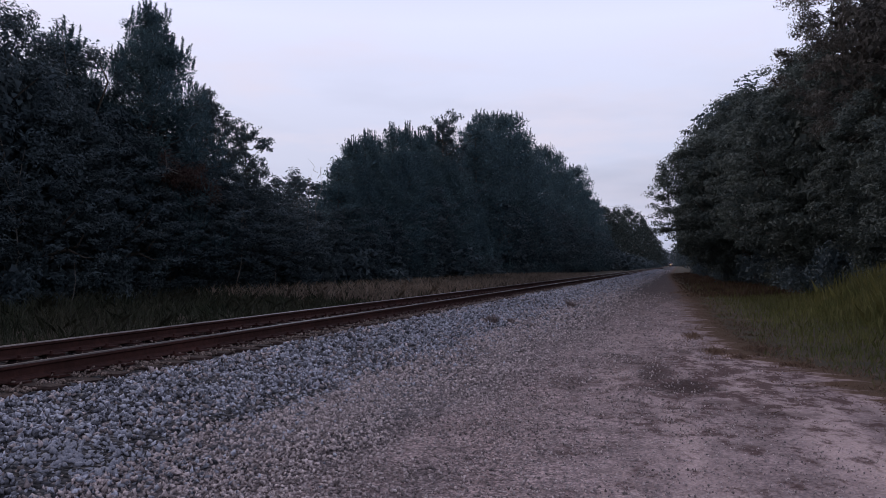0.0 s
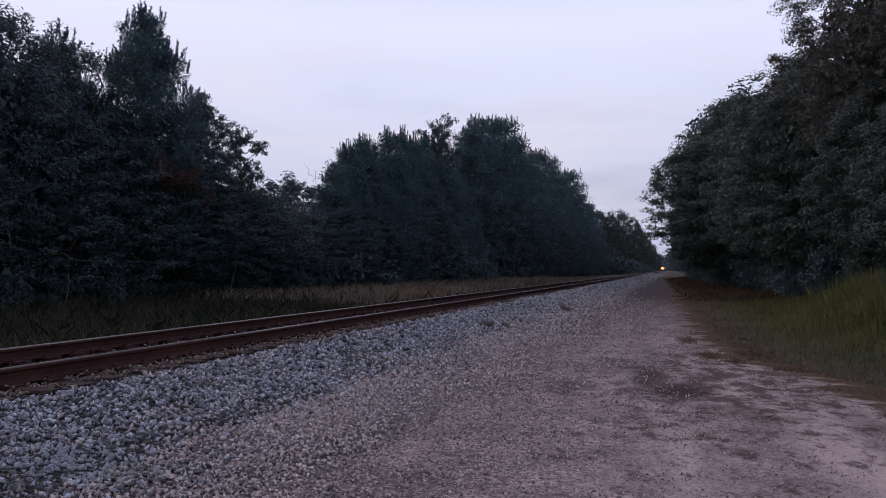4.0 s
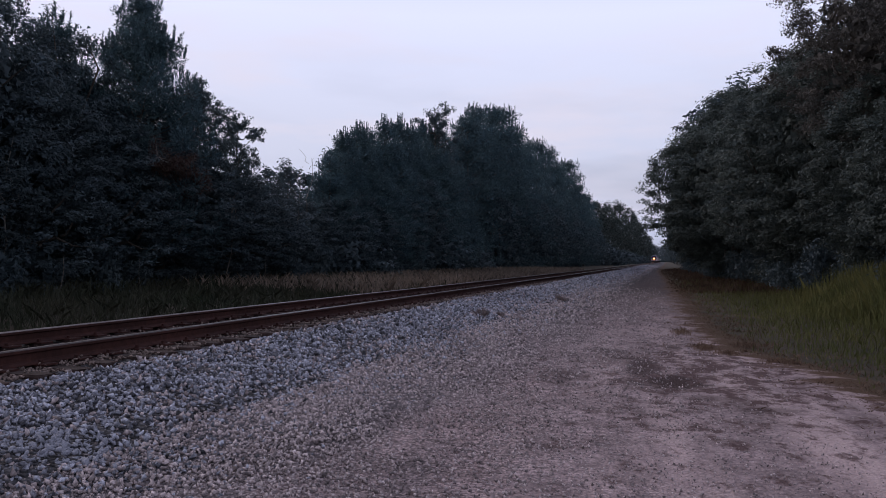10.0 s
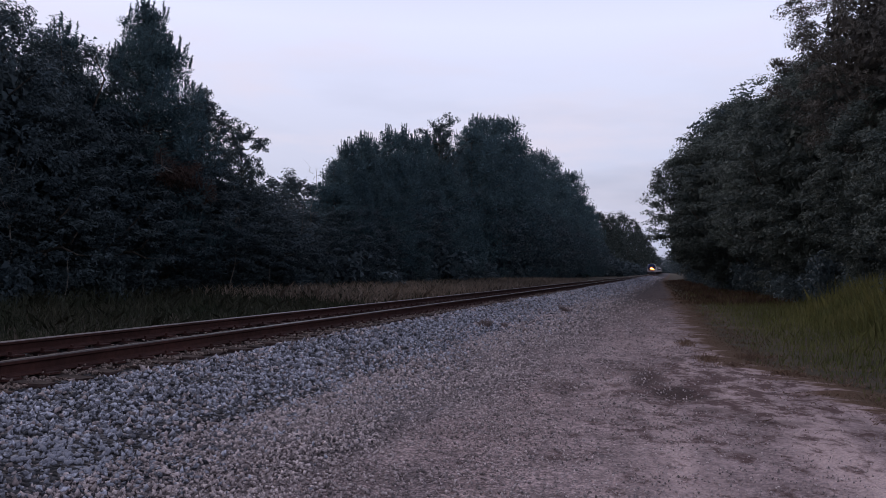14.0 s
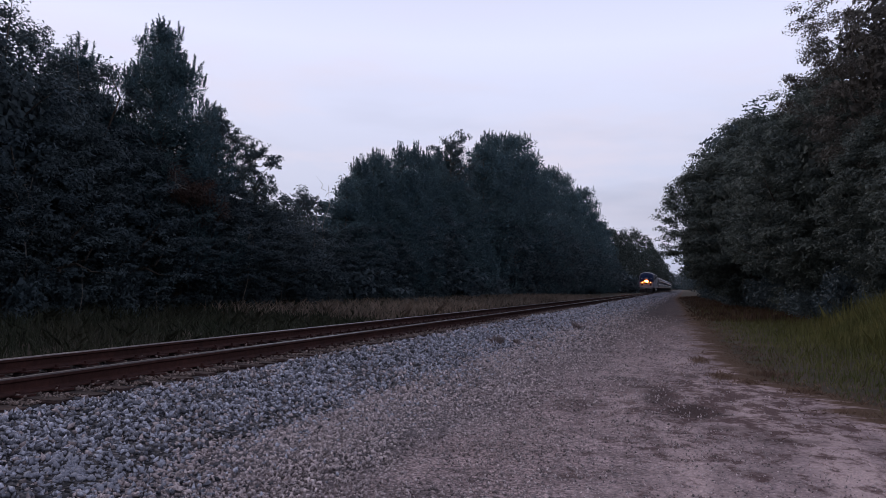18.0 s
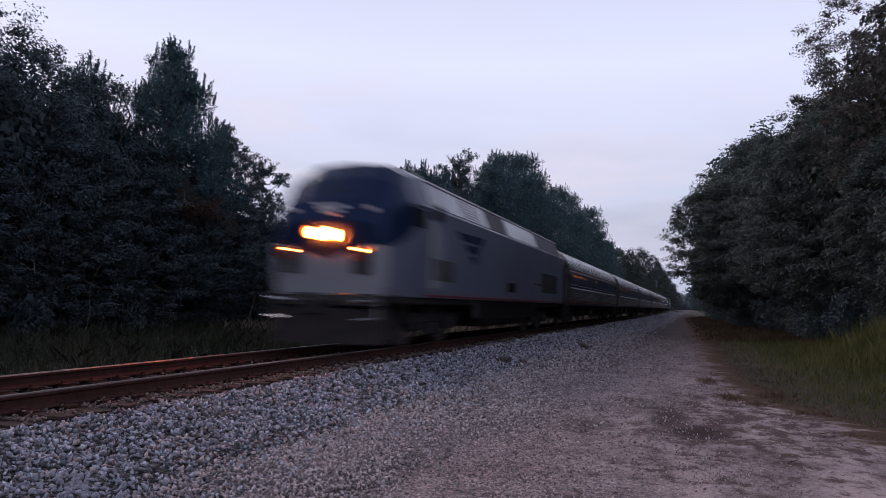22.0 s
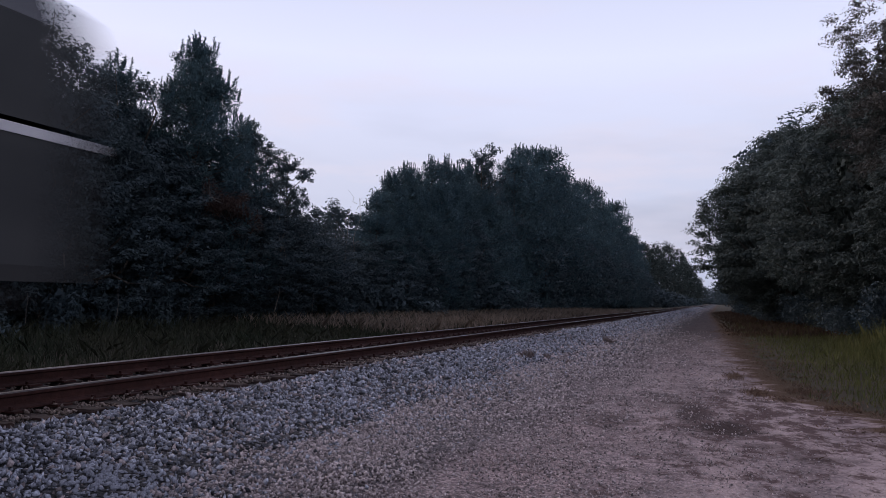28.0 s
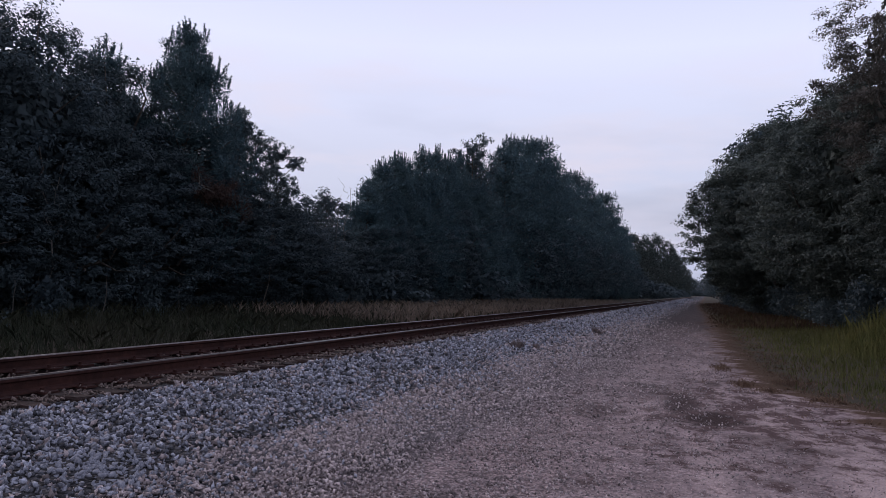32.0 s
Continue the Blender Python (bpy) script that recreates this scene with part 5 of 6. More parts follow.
SIDE_LOW = [(1.50, 1.06), (1.545, 1.20)]
SIDE_RED = [(1.545, 1.20), (1.553, 1.26)]
SIDE_RIB = [(1.553, 1.26), (1.59, 1.60), (1.60, 1.88)]
SIDE_BRIGHT = [(1.60, 1.88), (1.612, 1.892), (1.612, 1.918), (1.60, 1.93)]
BAND = ((1.60, 1.93), (1.60, 2.07), (1.579, 2.63), (1.576, 2.66))
STRIPES = [((1.576, 2.66), (1.573, 2.69)), ((1.573, 2.69), (1.563, 2.765)), ((1.563, 2.765), (1.558, 2.795))]
ROOF = [(1.558, 2.795), (1.49, 3.02), (1.37, 3.25), (1.18, 3.46), (0.93, 3.64), (0.62, 3.77), (0.30, 3.84), (0.0, 3.86)]


def build_coach(cafe):
    """A ribbed stainless coach with a blue window band; the vestibule is at the rear end."""
    HL = 12.70
    label = "ribbed stainless-steel passenger coach with a dark blue window band"
    car = tagged(new("passenger_coach"), ("ribbed stainless-steel cafe coach with few windows in a blue band" if cafe else label), "train car", "coaches of the passenger train")
    vest = 1.45
    ends = (-HL + 0.9, HL - 0.9)
    for s in (0, 1):
        one = lambda pts: both_sides(pts)[s]
        sh = Shape()
        along(sh, one(SIDE_LOW), -HL, HL)
        piece("skirt", sh, M_STEEL_DULL, car, "dull steel side sill")
        sh = Shape()
        along(sh, one(SIDE_RED), -HL + vest, HL - vest)
        piece("red_stripe", sh, M_RED, car, "thin red stripe above the sill")
        sh = Shape()
        along(sh, one(ribbed(SIDE_RIB, 0.072, 0.011)), -HL + vest, HL - vest)
        piece("ribbed_side", sh, M_STEEL_SIDE, car)
        sh = Shape()
        along(sh, one(SIDE_BRIGHT), -HL + vest, HL - vest)
        piece("belt_rail", sh, M_WHITE, car, "bright rail below the windows")
        # blue band with real openings
        sg = 1 if s == 0 else -1
        sh = Shape()
        along(sh, one([BAND[0], BAND[1]]), -HL + vest, HL - vest)
        along(sh, one([BAND[2], BAND[3]]), -HL + vest, HL - vest)
        n = 13 if not cafe else 7
        pitch = (2 * HL - 2 * vest - 0.6) / n
        opens = []
        for k in range(n):
            c = -HL + vest + 0.3 + pitch * (k + 0.5)
            w = pitch - 0.16 if not cafe else 1.1
            opens.append((c - w / 2, c + w / 2))
        y = -HL + vest
        for a, b in opens + [(HL - vest, HL - vest)]:
            along(sh, one([BAND[1], BAND[2]]), y, a)
            y = b
        band = piece("window_band", sh, M_BLUE, car, "dark blue painted band")
        for a, b in opens:
            g = Shape()
            q = [(sg * (BAND[1][0] - 0.012), a, BAND[1][1]), (sg * (BAND[1][0] - 0.012), b, BAND[1][1]), (sg * (BAND[2][0] - 0.012), b, BAND[2][1]), (sg * (BAND[2][0] - 0.012), a, BAND[2][1])]
            q2 = [(x - sg * 0.02, yy, z) for x, yy, z in q]
            g.add(q + q2, [(0, 1, 2, 3), (4, 5, 6, 7), (0, 4, 5, 1), (1, 5, 6, 2), (2, 6, 7, 3), (3, 7, 4, 0)])
            pane = piece("window_pane", g, M_GLASS, band)
            pane.visible_shadow = False
        for k, (st, m) in enumerate(zip(STRIPES, (M_RED, M_LILAC, M_RED))):
            sh = Shape()
            along(sh, one(list(st)), -HL + vest, HL - vest)
            piece("pale_stripe" if k == 1 else "red_stripe", sh, m, car)
        sill = Shape().box((sg * 1.603, 0, 2.055), (0.012, 2 * HL - 2 * vest, 0.014))
        piece("window_sill_strip", sill, M_LILAC, car, "thin bright strip under the windows")
        # vestibule sides with a door and its window
        for e in (-1, 1):
            y0, y1 = sorted((e * (HL - vest), e * HL))
            sh = Shape()
            full = [(1.545, 1.20), (1.59, 1.60), (1.60, 1.96), (1.588, 2.53), (1.553, 2.81)]
            along(sh, one(full), y0, y1)
            wall = piece("vestibule_wall", sh, M_STEEL_SIDE, car, "plain steel side by the doors")
            c = e * (HL - 0.85)
            d = Shape()
            along(d, one([(x + 0.012, z) for x, z in [(1.51, 1.16), (1.545, 1.20), (1.59, 1.60), (1.60, 1.96), (1.588, 2.53), (1.553, 2.80)]]), c - 0.42, c + 0.42)
            door = piece("door", d, M_STEEL_SIDE, wall, "steel boarding door")
            g = Shape().box((sg * 1.605, c, 2.25), (0.03, 0.42, 0.6), 0.01)
            piece("door_window", g, M_WINDSHIELD, wall)
            b = Shape()
            along(b, one([(x + 0.006, z) for x, z in [(1.60, 1.98), (1.588, 2.53), (1.578, 2.62)]]), *sorted((e * (HL - vest), e * (HL - vest + 0.25))))
            piece("blue_panel", b, M_BLUE, wall)
        if cafe:
            lamp = Shape()
            for a, w, h in ((-8.4, 2.6, 0.03), (-3.9, 1.1, 0.26), (5.5, 0.5, 0.2)):
                lamp.box((sg * 1.40, a, 2.58 - h / 2), (0.12, w, h), 0.01)
            piece("reading_light", lamp, M_DIM, car, "a few dim warm lights inside")
    # roof in one ribbed skin, with end caps
    roof = ribbed(ROOF, 0.092, 0.03, True)
    sh = Shape()
    along(sh, roof + [(-x, z) for x, z in reversed(roof[:-1])], -HL + 0.9, HL - 0.9)
    piece("roof", sh, M_STEEL, car, "ribbed stainless roof")
    for e in (-1, 1):
        prof = ROOF
        loop = lambda f, dz: [(x * f, z - dz) for x, z in prof] + [(-x * f, z - dz) for x, z in reversed(prof[:-1])]
        sh = Shape()
        sh.loft([[(x, e * (HL - 0.9), z) for x, z in loop(1.002, 0)], [(x, e * (HL - 0.15), z) for x, z in loop(0.99, 0.05)], [(x, e * HL, z) for x, z in loop(0.95, 0.16)]])
        piece("roof_end", sh, M_STEEL_DULL, car, "smooth roof end cap")
        full = [(1.50, 1.06), (1.545, 1.20), (1.59, 1.60), (1.60, 1.96), (1.588, 2.53), (1.50, 2.80), (1.40, 3.02), (1.2, 3.3), (0.85, 3.55), (0, 3.7)]
        ring = [(x, z) for x, z in full] + [(-x, z) for x, z in reversed(full[:-1])]
        sh = Shape()
        sh.add([(x, e * (HL - 0.01), z) for x, z in ring], [tuple(range(len(ring)))])
        end = piece("end_wall", sh, M_STEEL_DULL, car)
        d = Shape()
        d.box((0, e * (HL + 0.15), 2.30), (2.3, 0.3, 2.5), 0.2)
        piece("diaphragm", d, M_RUBBER, end, "black rubber gangway diaphragm")
        d = Shape()
        d.box((0, e * (HL + 0.12), 0.85), (0.3, 0.5, 0.3), 0.05)
        piece("coupler", d, M_UNDER, end)
    inside = Shape()
    inside.box((0, 0, 1.27), (2.9, 2 * HL - 0.3, 0.08))
    piece("floor", inside, M_INTERIOR, car)
    c = Shape()
    along(c, [(1.28, 2.62), (0.9, 3.1), (0, 3.3), (-0.9, 3.1), (-1.28, 2.62)], -HL + 1.0, HL - 1.0)
    piece("lining", c, M_INTERIOR, car)
    seat_mesh = None
    for k in range(18):
        y = -HL + 3.0 + k * 1.14
        for s in (-1, 1):
            st = Shape().box((0, 0, 1.52), (1.0, 0.5, 0.42), 0.05).box((0, 0.28, 1.90), (1.0, 0.14, 0.9), 0.05)
            seat_mesh = seat_mesh or st.mesh("seat", M_SEAT)
            part("seat", seat_mesh, car).matrix_basis = pose(s * 0.9, y, 0)
    gen = random.Random(8)
    y = -7.4
    while y < 7.0:
        w = gen.uniform(1.0, 2.4)
        if gen.random() < 0.75:
            u = Shape().box((0, y + w / 2, 0.80 + gen.uniform(-.05, .05)), (gen.uniform(2.0, 2.7), w - gen.uniform(0.15, 0.5), gen.uniform(0.35, 0.6)), 0.05)
            piece("equipment_box", u, M_UNDER, car)
        y += w
    u = Shape().box((0, 0, 1.12), (2.7, 2 * HL - 1.0, 0.18), 0.03)
    piece("underframe", u, M_UNDER, car)
    for e in (-1, 1):
        truck(car, e * 9.07, 2.6, 0.46, "four-wheel truck of black steel")
        for s in (-1, 1):
            st = Shape().box((s * 1.42, e * (HL - 0.85) - 0.38, 0.8), (0.22, 0.03, 0.52)).box((s * 1.42, e * (HL - 0.85) + 0.38, 0.8), (0.22, 0.03, 0.52))
            for k in range(3):
                st.box((s * 1.42, e * (HL - 0.85), 1.02 - 0.22 * k), (0.22, 0.75, 0.03))
            piece("step_box", st, M_UNDER, car)
    return car


def build_baggage():
    """A plain high-sided baggage car with sliding doors."""
    HL = 12.70
    car = tagged(new("baggage_car"), "plain dark steel baggage car with sliding doors", "train car")
    for s in (-1, 1):
        sh = Shape()
        pts = [(s * 1.50, 1.06), (s * 1.53, 1.2), (s * 1.53, 2.35)]
        along(sh, pts if s > 0 else pts[::-1], -HL, HL)
        w = piece("side_wall", sh, M_BAGGAGE, car)
        st = Shape().box((s * 1.534, 0, 2.36), (0.012, 2 * HL, 0.09))
        piece("white_stripe", st, M_WHITE, car)
        sh = Shape()
        pts = [(s * 1.53, 2.45), (s * 1.53, 3.35)]
        along(sh, pts if s > 0 else pts[::-1], -HL, HL)
        piece("upper_wall", sh, M_BAGGAGE, car)
        for y in (-7.4, 7.4):
            d = Shape().box((s * 1.55, y, 2.22), (0.05, 2.5, 2.05), 0.015)
            for k in range(4):
                d.box((s * 1.58, y - 0.9 + k * 0.6, 2.22), (0.03, 0.06, 1.9))
            piece("sliding_door", d, M_UNDER, car, "dark sliding baggage door")
    prof = [(1.53, 3.35), (1.40, 3.62), (1.05, 3.85), (0.55, 3.97), (0, 4.0)]
    prof += [(-x, z) for x, z in reversed(prof[:-1])]
    sh = Shape()
    along(sh, prof, -HL, HL)
    piece("roof", sh, M_STEEL_DULL, car, "rounded steel roof")
    for e in (-1, 1):
        ring = [(1.50, 1.06), (1.53, 1.2), (1.53, 3.35)] + prof[1:-1] + [(-1.53, 3.35), (-1.53, 1.2), (-1.50, 1.06)]
        sh = Shape().add([(x, e * (HL - 0.01), z) for x, z in ring], [tuple(range(len(ring)))])
        end = piece("end_wall", sh, M_BAGGAGE, car)
        piece("end_door", Shape().box((0, e * (HL + 0.03), 2.3), (0.9, 0.06, 2.0), 0.02), M_UNDER, end)
        piece("coupler", Shape().box((0, e * (HL + 0.12), 0.85), (0.3, 0.5, 0.3), 0.05), M_UNDER, end)
        truck(car, e * 9.07, 2.6, 0.46, "four-wheel truck of black steel")
    piece("underframe", Shape().box((0, 0, 1.0), (2.6, 2 * HL - 1, 0.3), 0.04), M_UNDER, car)
    return car


def loco_paint():
    """Silver-grey sides; blue over the nose and cab, swept back to the roof."""
    m = mat("two_tone_loco_paint", (0.118, 0.131, 0.185), (0.15, 0.163, 0.222), 0.8, 0.3, metal=0.3, spec=0.12, wide=0.12)
    n, l = m.node_tree.nodes, m.node_tree.links
    p = n["Principled BSDF"]
    base = p.inputs["Base Color"].links[0].from_socket
    tc, sx = n.new("ShaderNodeTexCoord"), n.new("ShaderNodeSeparateXYZ")
    l.new(tc.outputs["Object"], sx.inputs[0])
    run = n.new("ShaderNodeMapRange")
    run.inputs["From Min"].default_value, run.inputs["From Max"].default_value = -10.2, -7.4
    l.new(sx.outputs["Y"], run.inputs["Value"])
    curve = n.new("ShaderNodeMath")
    curve.operation = "POWER"
    curve.inputs[1].default_value = 1.5
    l.new(run.outputs[0], curve.inputs[0])
    edge = n.new("ShaderNodeMath")
    edge.operation = "MULTIPLY_ADD"
    edge.inputs[1].default_value, edge.inputs[2].default_value = 2.15, 2.15
    l.new(curve.outputs[0], edge.inputs[0])
    side = n.new("ShaderNodeMath")
    side.operation = "ABSOLUTE"
    l.new(sx.outputs["X"], side.inputs[0])
    vee = n.new("ShaderNodeMapRange")
    vee.inputs["From Max"].default_value = 0.95
    vee.inputs["To Min"].default_value, vee.inputs["To Max"].default_value = -0.30, 0.0
    l.new(side.outputs[0], vee.inputs["Value"])
    face = n.new("ShaderNodeMapRange")
    face.inputs["From Min"].default_value, face.inputs["From Max"].default_value = -10.25, -10.1
    face.inputs["To Min"].default_value, face.inputs["To Max"].default_value = 1.0, 0.0
    l.new(sx.outputs["Y"], face.inputs["Value"])
    tip = n.new("ShaderNodeMath")
    tip.operation = "MULTIPLY_ADD"
    l.new(vee.outputs[0], tip.inputs[0])
    l.new(face.outputs[0], tip.inputs[1])
    l.new(edge.outputs[0], tip.inputs[2])
    edge = tip
    gt = n.new("ShaderNodeMath")
    gt.operation = "GREATER_THAN"
    l.new(sx.outputs["Z"], gt.inputs[0])
    l.new(edge.outputs[0], gt.inputs[1])
    a = n.new("ShaderNodeMix")
    a.data_type = "RGBA"
    a.inputs["B"].default_value = (0.013, 0.024, 0.062, 1)
    l.new(gt.outputs[0], a.inputs["Factor"])
    # the lower nose is a paler silver, its sky-lit brightness put into the colour
    pale = n.new("ShaderNodeMix")
    pale.data_type = "RGBA"
    pale.inputs["B"].default_value = (0.30, 0.30, 0.335, 1)
    l.new(face.outputs[0], pale.inputs["Factor"])
    l.new(base, pale.inputs["A"])
    l.new(pale.outputs["Result"], a.inputs["A"])
    # grey roof above the gutter, behind the blue cab
    up = n.new("ShaderNodeMath")
    up.operation = "GREATER_THAN"
    up.inputs[1].default_value = 3.17
    l.new(sx.outputs["Z"], up.inputs[0])
    aft = n.new("ShaderNodeMath")
    aft.operation = "GREATER_THAN"
    aft.inputs[1].default_value = -7.5
    l.new(sx.outputs["Y"], aft.inputs[0])
    upaft = n.new("ShaderNodeMath")
    upaft.operation = "MULTIPLY"
    l.new(up.outputs[0], upaft.inputs[0])
    l.new(aft.outputs[0], upaft.inputs[1])
    up = upaft
    roof = n.new("ShaderNodeMix")
    roof.data_type = "RGBA"
    roof.inputs["B"].default_value = (0.10, 0.11, 0.14, 1)
    l.new(up.outputs[0], roof.inputs["Factor"])
    l.new(a.outputs["Result"], roof.inputs["A"])
    l.new(roof.outputs["Result"], p.inputs["Base Color"])
    return m


def lamp(loco, name, x, y, z, r, label):
    """A recessed lens with a hot core, in a short dark tube."""
    n = 16
    ring = lambda rr, yy: [(x + rr * math.cos(2 * math.pi * k / n), yy, z + rr * math.sin(2 * math.pi * k / n)) for k in range(n)]
    disc = lambda rr, yy: Shape().add(ring(rr, yy), [tuple(range(n))])
    shell = Shape()
    shell.loft([ring(r, y + 0.11), ring(r, y - 0.05), ring(r + 0.025, y - 0.05), ring(r + 0.025, y + 0.12)], closed=True)
    lens = piece(name, shell, M_UNDER, loco, label)
    piece("lens", disc(r, y + 0.095), M_HEAD, lens, "orange-white glowing lens")


def build_locomotive():
    loco = tagged(new("locomotive"), "silver and dark blue diesel passenger locomotive with lit headlights", "locomotive")
    paint = loco_paint()
    S = [(-10.42, [(1.08, 1.12), (1.14, 1.3), (1.17, 1.7), (1.16, 2.2), (1.12, 2.48), (1.04, 2.60), (0.60, 2.65), (0, 2.67)]),
         (-10.20, [(1.22, 1.12), (1.27, 1.3), (1.29, 1.7), (1.28, 2.25), (1.24, 2.82), (1.13, 3.04), (0.65, 3.12), (0, 3.14)]),
         (-9.80, [(1.36, 1.12), (1.40, 1.3), (1.42, 1.7), (1.41, 2.3), (1.37, 3.02), (1.18, 3.48), (0.70, 3.64), (0, 3.68)]),
         (-9.40, [(1.45, 1.12), (1.48, 1.3), (1.49, 1.7), (1.48, 2.3), (1.45, 3.10), (1.22, 3.72), (0.74, 3.96), (0, 4.02)]),
         (-8.70, [(1.50, 1.12), (1.53, 1.3), (1.53, 1.7), (1.53, 2.3), (1.52, 3.15), (1.24, 3.80), (0.76, 4.07), (0, 4.14)]),
         (9.6, [(1.50, 1.12), (1.53, 1.3), (1.53, 1.7), (1.53, 2.3), (1.53, 3.15), (1.24, 3.82), (0.76, 4.08), (0, 4.15)]),
         (10.0, [(1.50, 1.12), (1.53, 1.3), (1.53, 1.7), (1.53, 2.3), (1.53, 3.15), (1.24, 3.40), (0.76, 3.50), (0, 3.52)]),
         (10.36, [(1.50, 1.12), (1.53, 1.3), (1.53, 1.7), (1.53, 2.3), (1.53, 3.12), (1.24, 3.38), (0.76, 3.48), (0, 3.50)])]
    rings = [[(x, y, z) for x, z in pts] + [(-x, y, z) for x, z in reversed(pts[:-1])] for y, pts in S]
    sh = Shape()
    sh.loft(rings)
    sh.add(rings[0], [tuple(reversed(range(len(rings[0]))))])
    sh.add(rings[-1], [tuple(range(len(rings[-1])))])
    piece("car_body", sh, paint, loco)
    # windshield on the slope of the nose
    for s in (-1, 1):
        w = Shape()
        a, b = (s * 0.07, -10.04, 3.33), (s * 1.02, -10.04, 3.20)
        c, d = (s * 0.98, -9.55, 3.70), (s * 0.07, -9.55, 3.87)
        up = Vector((0, -0.74, 0.67)) * 0.03
        q = [Vector(p) + up for p in (a, b, c, d)]
        q += [p - up * 1.3 for p in q]
        w.add(q, [(0, 1, 2, 3), (7, 6, 5, 4), (0, 4, 5, 1), (1, 5, 6, 2), (2, 6, 7, 3), (3, 7, 4, 0)])
        piece("windshield", w, M_WINDSHIELD, loco, "dark sloping windshield")
        g = Shape().box((s * 1.49, -8.95, 2.85), (0.10, 0.6, 0.42), 0.02)
        piece("cab_window", g, M_WINDSHIELD, loco)
        h = Shape().box((s * 1.525, -8.05, 2.1), (0.03, 0.6, 1.5), 0.012)
        piece("cab_door", h, M_SILVER, loco)
        lamp(loco, "ditch_light", s * 0.80, -10.58, 1.94, 0.13, "glowing ditch light")
        piece("lamp_housing", Shape().box((s * 0.80, -10.42, 1.80), (0.34, 0.14, 0.50), 0.05), M_UNDER, loco)
        lamp(loco, "headlight", s * 0.165, -10.60, 2.36, 0.13, "glowing headlight")
        piece("step_rail", Shape().tube((s * 0.72, -10.62, 0.98), (s * 1.22, -10.5, 1.04), 0.035, 0.035, 6).tube((s * 0.78, -10.66, 0.62), (s * 1.24, -10.5, 0.68), 0.03, 0.03, 6).tube((s * 1.23, -10.5, 0.62), (s * 1.22, -10.5, 1.06), 0.03, 0.03, 6), M_STEEL, loco, "pale steel step rail")
        piece("number_board", Shape().box((s * 0.92, -10.30, 2.90), (0.22, 0.05, 0.09), 0.02), M_LILAC, loco)
        st = Shape().box((s * 1.537, 0.8, 1.17), (0.012, 18.6, 0.04))
        piece("red_stripe", st, M_RED, loco, "thin red stripe along the sill")
        sk = Shape().box((s * 1.40, 0.2, 0.86), (0.10, 8.6, 0.55), 0.04)
        piece("skirt", sk, M_STEEL_DULL, loco)
        # louvred intakes in the upper side and the rear radiator grilles
        lean = lambda t: (s * (1.53 - 0.29 * t + 0.012), 3.15 + 0.67 * t)
        for y0, y1, m, nm in ((-8.3, -7.0, M_BLUE, "roof_panel"), (-6.95, -5.7, M_ROOF_LIGHT, "roof_panel"), (-5.6, -3.9, M_SILVER, "intake_grille"), (-3.85, -3.1, M_ROOF_LIGHT, "roof_panel"), (-3.0, -1.9, M_GRILLE, "roof_panel"),
                              (-1.8, -0.65, M_GRILLE, "roof_panel"), (-0.55, 4.4, M_ROOF_LIGHT, "roof_panel"), (4.55, 9.55, M_ROOF_DARK, "roof_panel")):
            q = Shape()
            (xa, za), (xb, zb) = lean(0.10), lean(0.92)
            n = 7 if nm == "intake_grille" else 1
            for k in range(n):
                t0, t1 = 0.10 + 0.82 * k / n, 0.10 + 0.82 * (k + 0.8 if n > 1 else 1) / n
                (xa, za), (xb, zb) = lean(t0), lean(t1)
                off = s * 0.03
                v = [(xa, y0, za), (xa, y1, za), (xb, y1, zb), (xb, y0, zb), (xa - off, y0, za - 0.02), (xa - off, y1, za - 0.02), (xb - off, y1, zb - 0.02), (xb - off, y0, zb - 0.02)]
                q.add(v, [(0, 1, 2, 3), (7, 6, 5, 4), (0, 4, 5, 1), (1, 5, 6, 2), (2, 6, 7, 3), (3, 7, 4, 0)])
            piece(nm, q, m, loco)
        for k in range(3):
            q = Shape().box((s * 1.532, 5.82 + k * 1.15, 1.90), (0.02, 1.08, 0.76), 0.005)
            for j in range(8):
                q.box((s * 1.546, 5.82 + k * 1.15, 1.58 + j * 0.09), (0.02, 1.02, 0.03))
            piece("radiator_grille", q, M_GRILLE, loco, "dark louvred radiator grille")
        piece("slot_vent", Shape().box((s * 1.535, 4.5, 1.80), (0.02, 1.4, 0.06), 0.005), M_GRILLE, loco)
        q = Shape().box((s * 1.532, -7.35, 1.77), (0.02, 1.5, 0.50), 0.01)
        for j in range(5):
            q.box((s * 1.546, -7.35, 1.58 + j * 0.1), (0.02, 1.45, 0.035))
        piece("side_vent", q, M_GRILLE, loco)
        piece("side_hatch", Shape().box((s * 1.532, -0.1, 1.57), (0.016, 1.0, 0.3), 0.005), M_STEEL_DULL, loco)
        # dark swoosh-like emblem of three bars
        em = Shape()
        for k, (w, dz) in enumerate(((2.7, 0.0), (1.7, -0.28), (0.9, -0.56))):
            y = -4.95 + 0.12 * k
            pts = [(-w / 2, 0.09), (w / 2, 0.13), (w / 2 - 0.35, -0.09), (-w / 2 + 0.45, -0.09)]
            a = [(s * 1.540, y + p, 2.72 + dz + r) for p, r in pts]
            em.add(a, [(0, 1, 2, 3) if s < 0 else (3, 2, 1, 0)])
        piece("emblem", em, M_BLUE, loco, "dark blue bar emblem")
        # added white strip paints the sky's reflection along the roof edge
        xa, za = lean(0.98)
        rail = Shape().box((xa, 0.6, za), (0.07, 17.8, 0.05), 0.01)
        piece("roof_rail", rail, M_WHITE, loco, "white strip standing in for sky gleam along the roof edge")
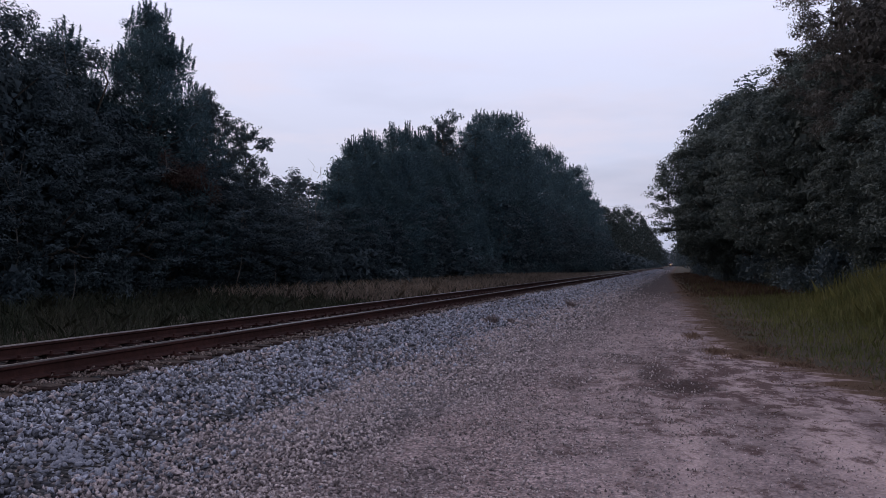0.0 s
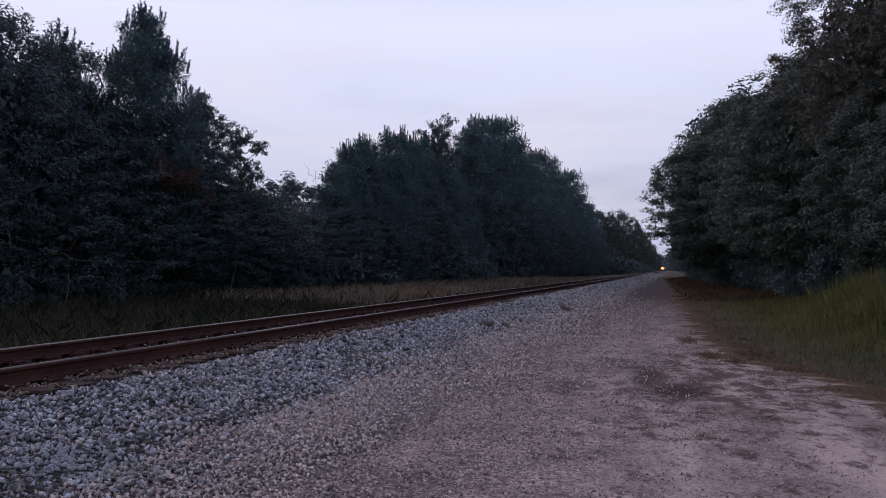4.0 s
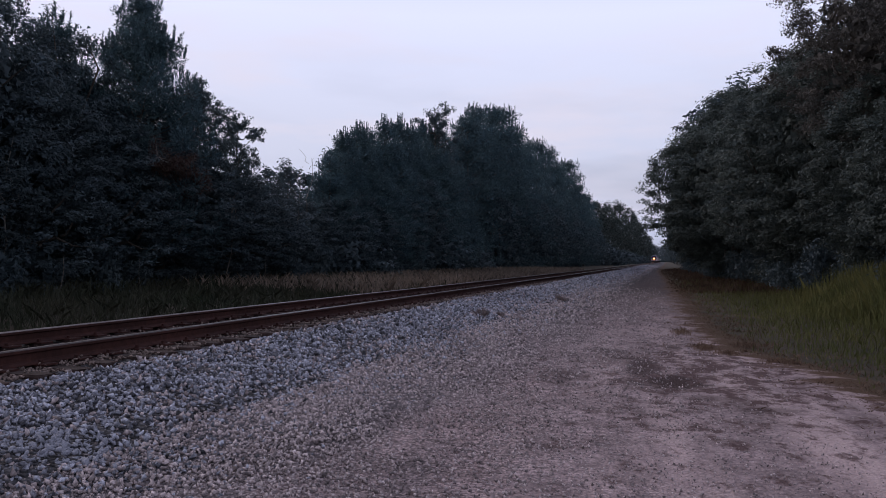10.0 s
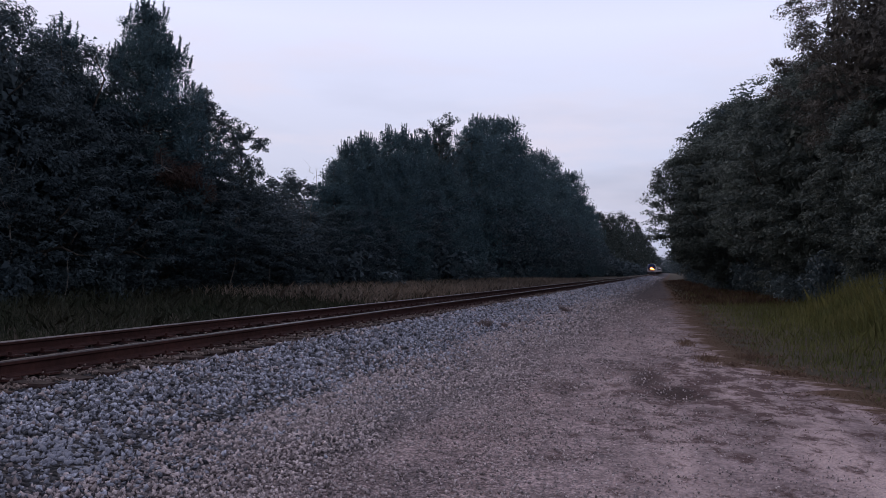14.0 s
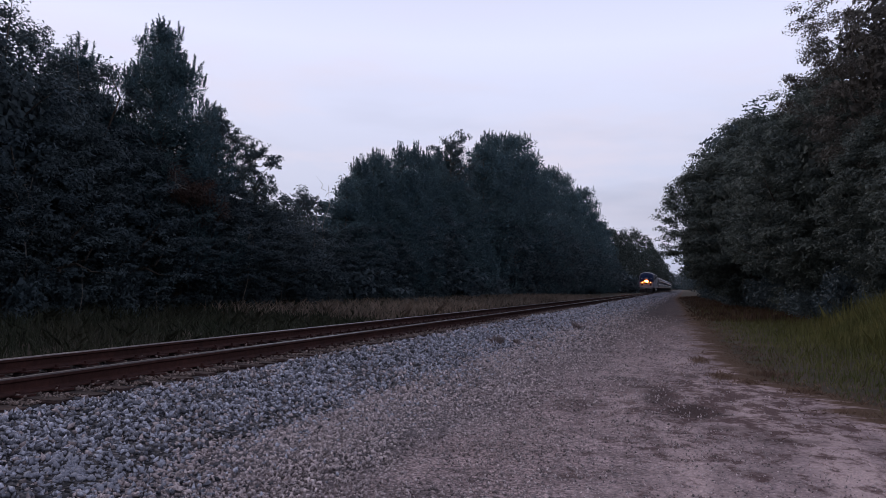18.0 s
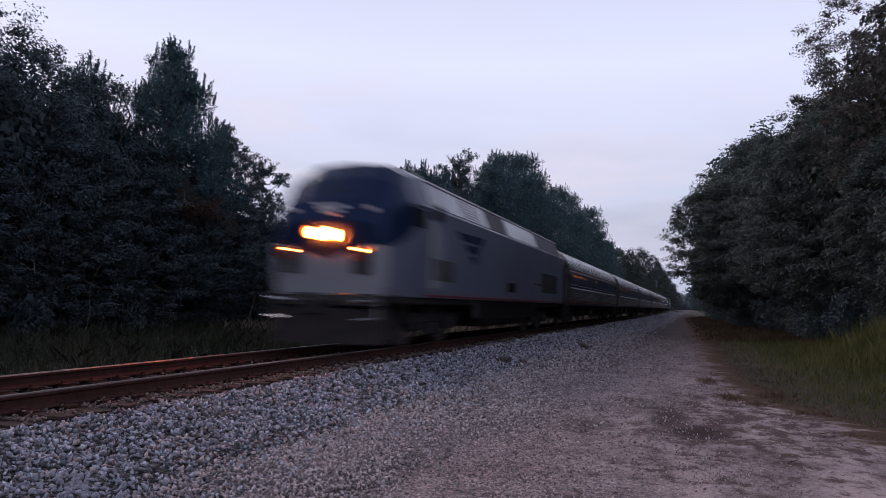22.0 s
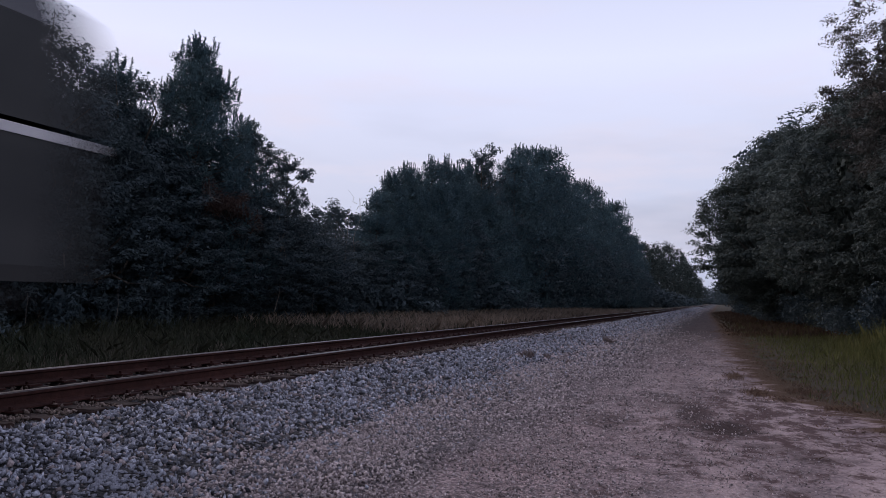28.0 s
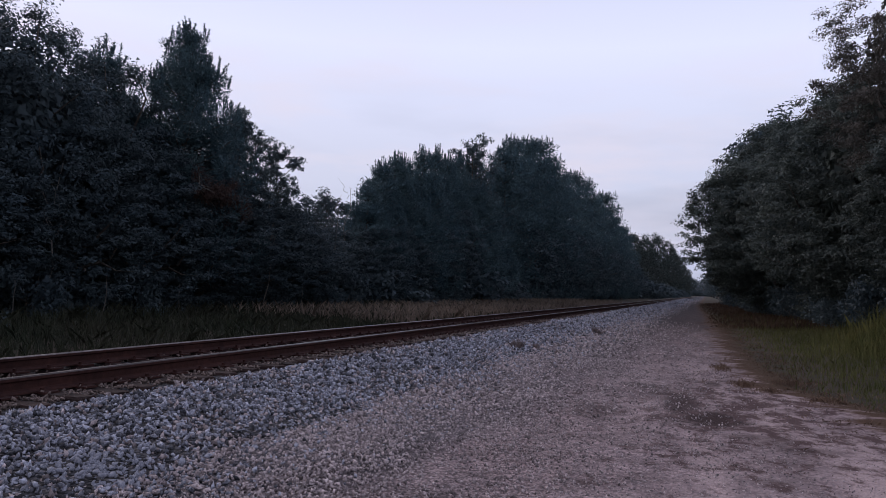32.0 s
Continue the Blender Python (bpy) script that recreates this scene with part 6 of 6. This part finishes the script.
        piece("handrail", Shape().tube((s * 1.57, -7.68, 1.3), (s * 1.57, -7.68, 2.8), 0.02, 0.02, 6).tube((s * 1.57, -8.42, 1.3), (s * 1.57, -8.42, 2.8), 0.02, 0.02, 6), M_STEEL, loco)
        mi = Shape().box((s * 1.66, -8.1, 3.05), (0.16, 0.08, 0.34), 0.03)
        piece("mirror", mi, M_UNDER, loco)
    mk = Shape()
    for w, z in ((0.66, 2.98), (0.46, 2.89), (0.24, 2.80)):
        mk.box((0, -10.425 + (z - 2.67) * 0.47, z), (w, 0.05, 0.055))
    piece("nose_emblem", mk, M_WHITE, loco, "pale bar emblem on the blue nose")
    f = Shape().box((0, -10.40, 1.02), (2.3, 0.18, 0.28), 0.05)
    piece("buffer_beam", f, M_STEEL_DULL, loco)
    pl = Shape()
    pl.loft([[(-1.25, -10.15, 0.85), (0, -10.75, 0.85), (1.25, -10.15, 0.85)], [(-1.35, -10.2, 0.14), (0, -11.0, 0.14), (1.35, -10.2, 0.14)]])
    pl.loft([[(1.25, -10.10, 0.85), (0, -10.7, 0.85), (-1.25, -10.10, 0.85)], [(1.35, -10.15, 0.14), (0, -10.95, 0.14), (-1.35, -10.15, 0.14)]])
    piece("pilot_plow", pl, M_PILOT, loco, "dark steel pilot plow")
    piece("coupler", Shape().box((0, -10.75, 0.88), (0.28, 0.7, 0.3), 0.06).box((0, -11.05, 0.88), (0.36, 0.2, 0.34), 0.06), M_UNDER, loco)
    piece("fuel_tank", Shape().box((0, 0.0, 0.72), (2.7, 6.2, 0.75), 0.16), M_UNDER, loco, "black fuel tank")
    piece("underframe", Shape().box((0, 0, 1.06), (2.8, 20.2, 0.2), 0.04), M_UNDER, loco)
    for k in range(3):
        piece("roof_fan", Shape().tube((0, 5.2 + k * 1.5, 4.12), (0, 5.2 + k * 1.5, 4.22), 0.55, 0.5, 16), M_GRILLE, loco)
    piece("exhaust", Shape().box((0, 0.5, 4.2), (0.7, 1.3, 0.14), 0.04), M_UNDER, loco)
    piece("horn", Shape().tube((0.3, -5.5, 4.2), (0.3, -6.1, 4.26), 0.05, 0.11, 8).tube((0.3, -5.5, 4.12), (0.3, -5.5, 4.25), 0.03, 0.03, 6), M_STEEL_DULL, loco)
    for y in (-6.7, 6.7):
        truck(loco, y, 2.8, 0.53, "four-wheel diesel truck of black steel")
    return loco


LOCO = build_locomotive()
COACH = build_coach(False)
COACHES = [COACH] + [copy_thing(COACH, pose(0, 0, 0)) for k in range(4)]
COACHES.insert(4, build_coach(True))
BAGGAGE = build_baggage()
for car, lit in zip(COACHES, (((-7.3, 5.2), (0.3, 0.7)), ((-7.2, 5.6), (-1.1, 5.9), (3.2, 1.9)))):
    for s in (-1, 1):
        for y, w in lit:
            piece("reading_light", Shape().box((s * 1.42, y, 2.555), (0.10, w, 0.085), 0.01), M_WARM, car, "row of warm reading lights under the rack")
for car in COACHES[4:]:
    for s in (-1, 1):
        piece("door_light", Shape().box((s * 1.61, 10.35, 2.45), (0.05, 0.13, 0.06), 0.015), M_MARKER, car, "small white lamp by the door")


def motions():
    """The train runs straight towards the eye's side and past it at a steady speed."""
    times = [0, 4, 8, 12, 16, 20, 22, 24, 26, 28, 30, 32]
    lead = lambda t: SPEED * (T_NOSE - t) + LOCO_MID
    walk(LOCO, [(t, pose(TRACK_X, lead(t), RAIL_Z)) for t in times])
    for k, car in enumerate(COACHES + [BAGGAGE]):
        behind = COUPLING + PITCH * (k + 0.5)
        walk(car, [(t, pose(TRACK_X, lead(t) + behind, RAIL_Z)) for t in times])


motions()
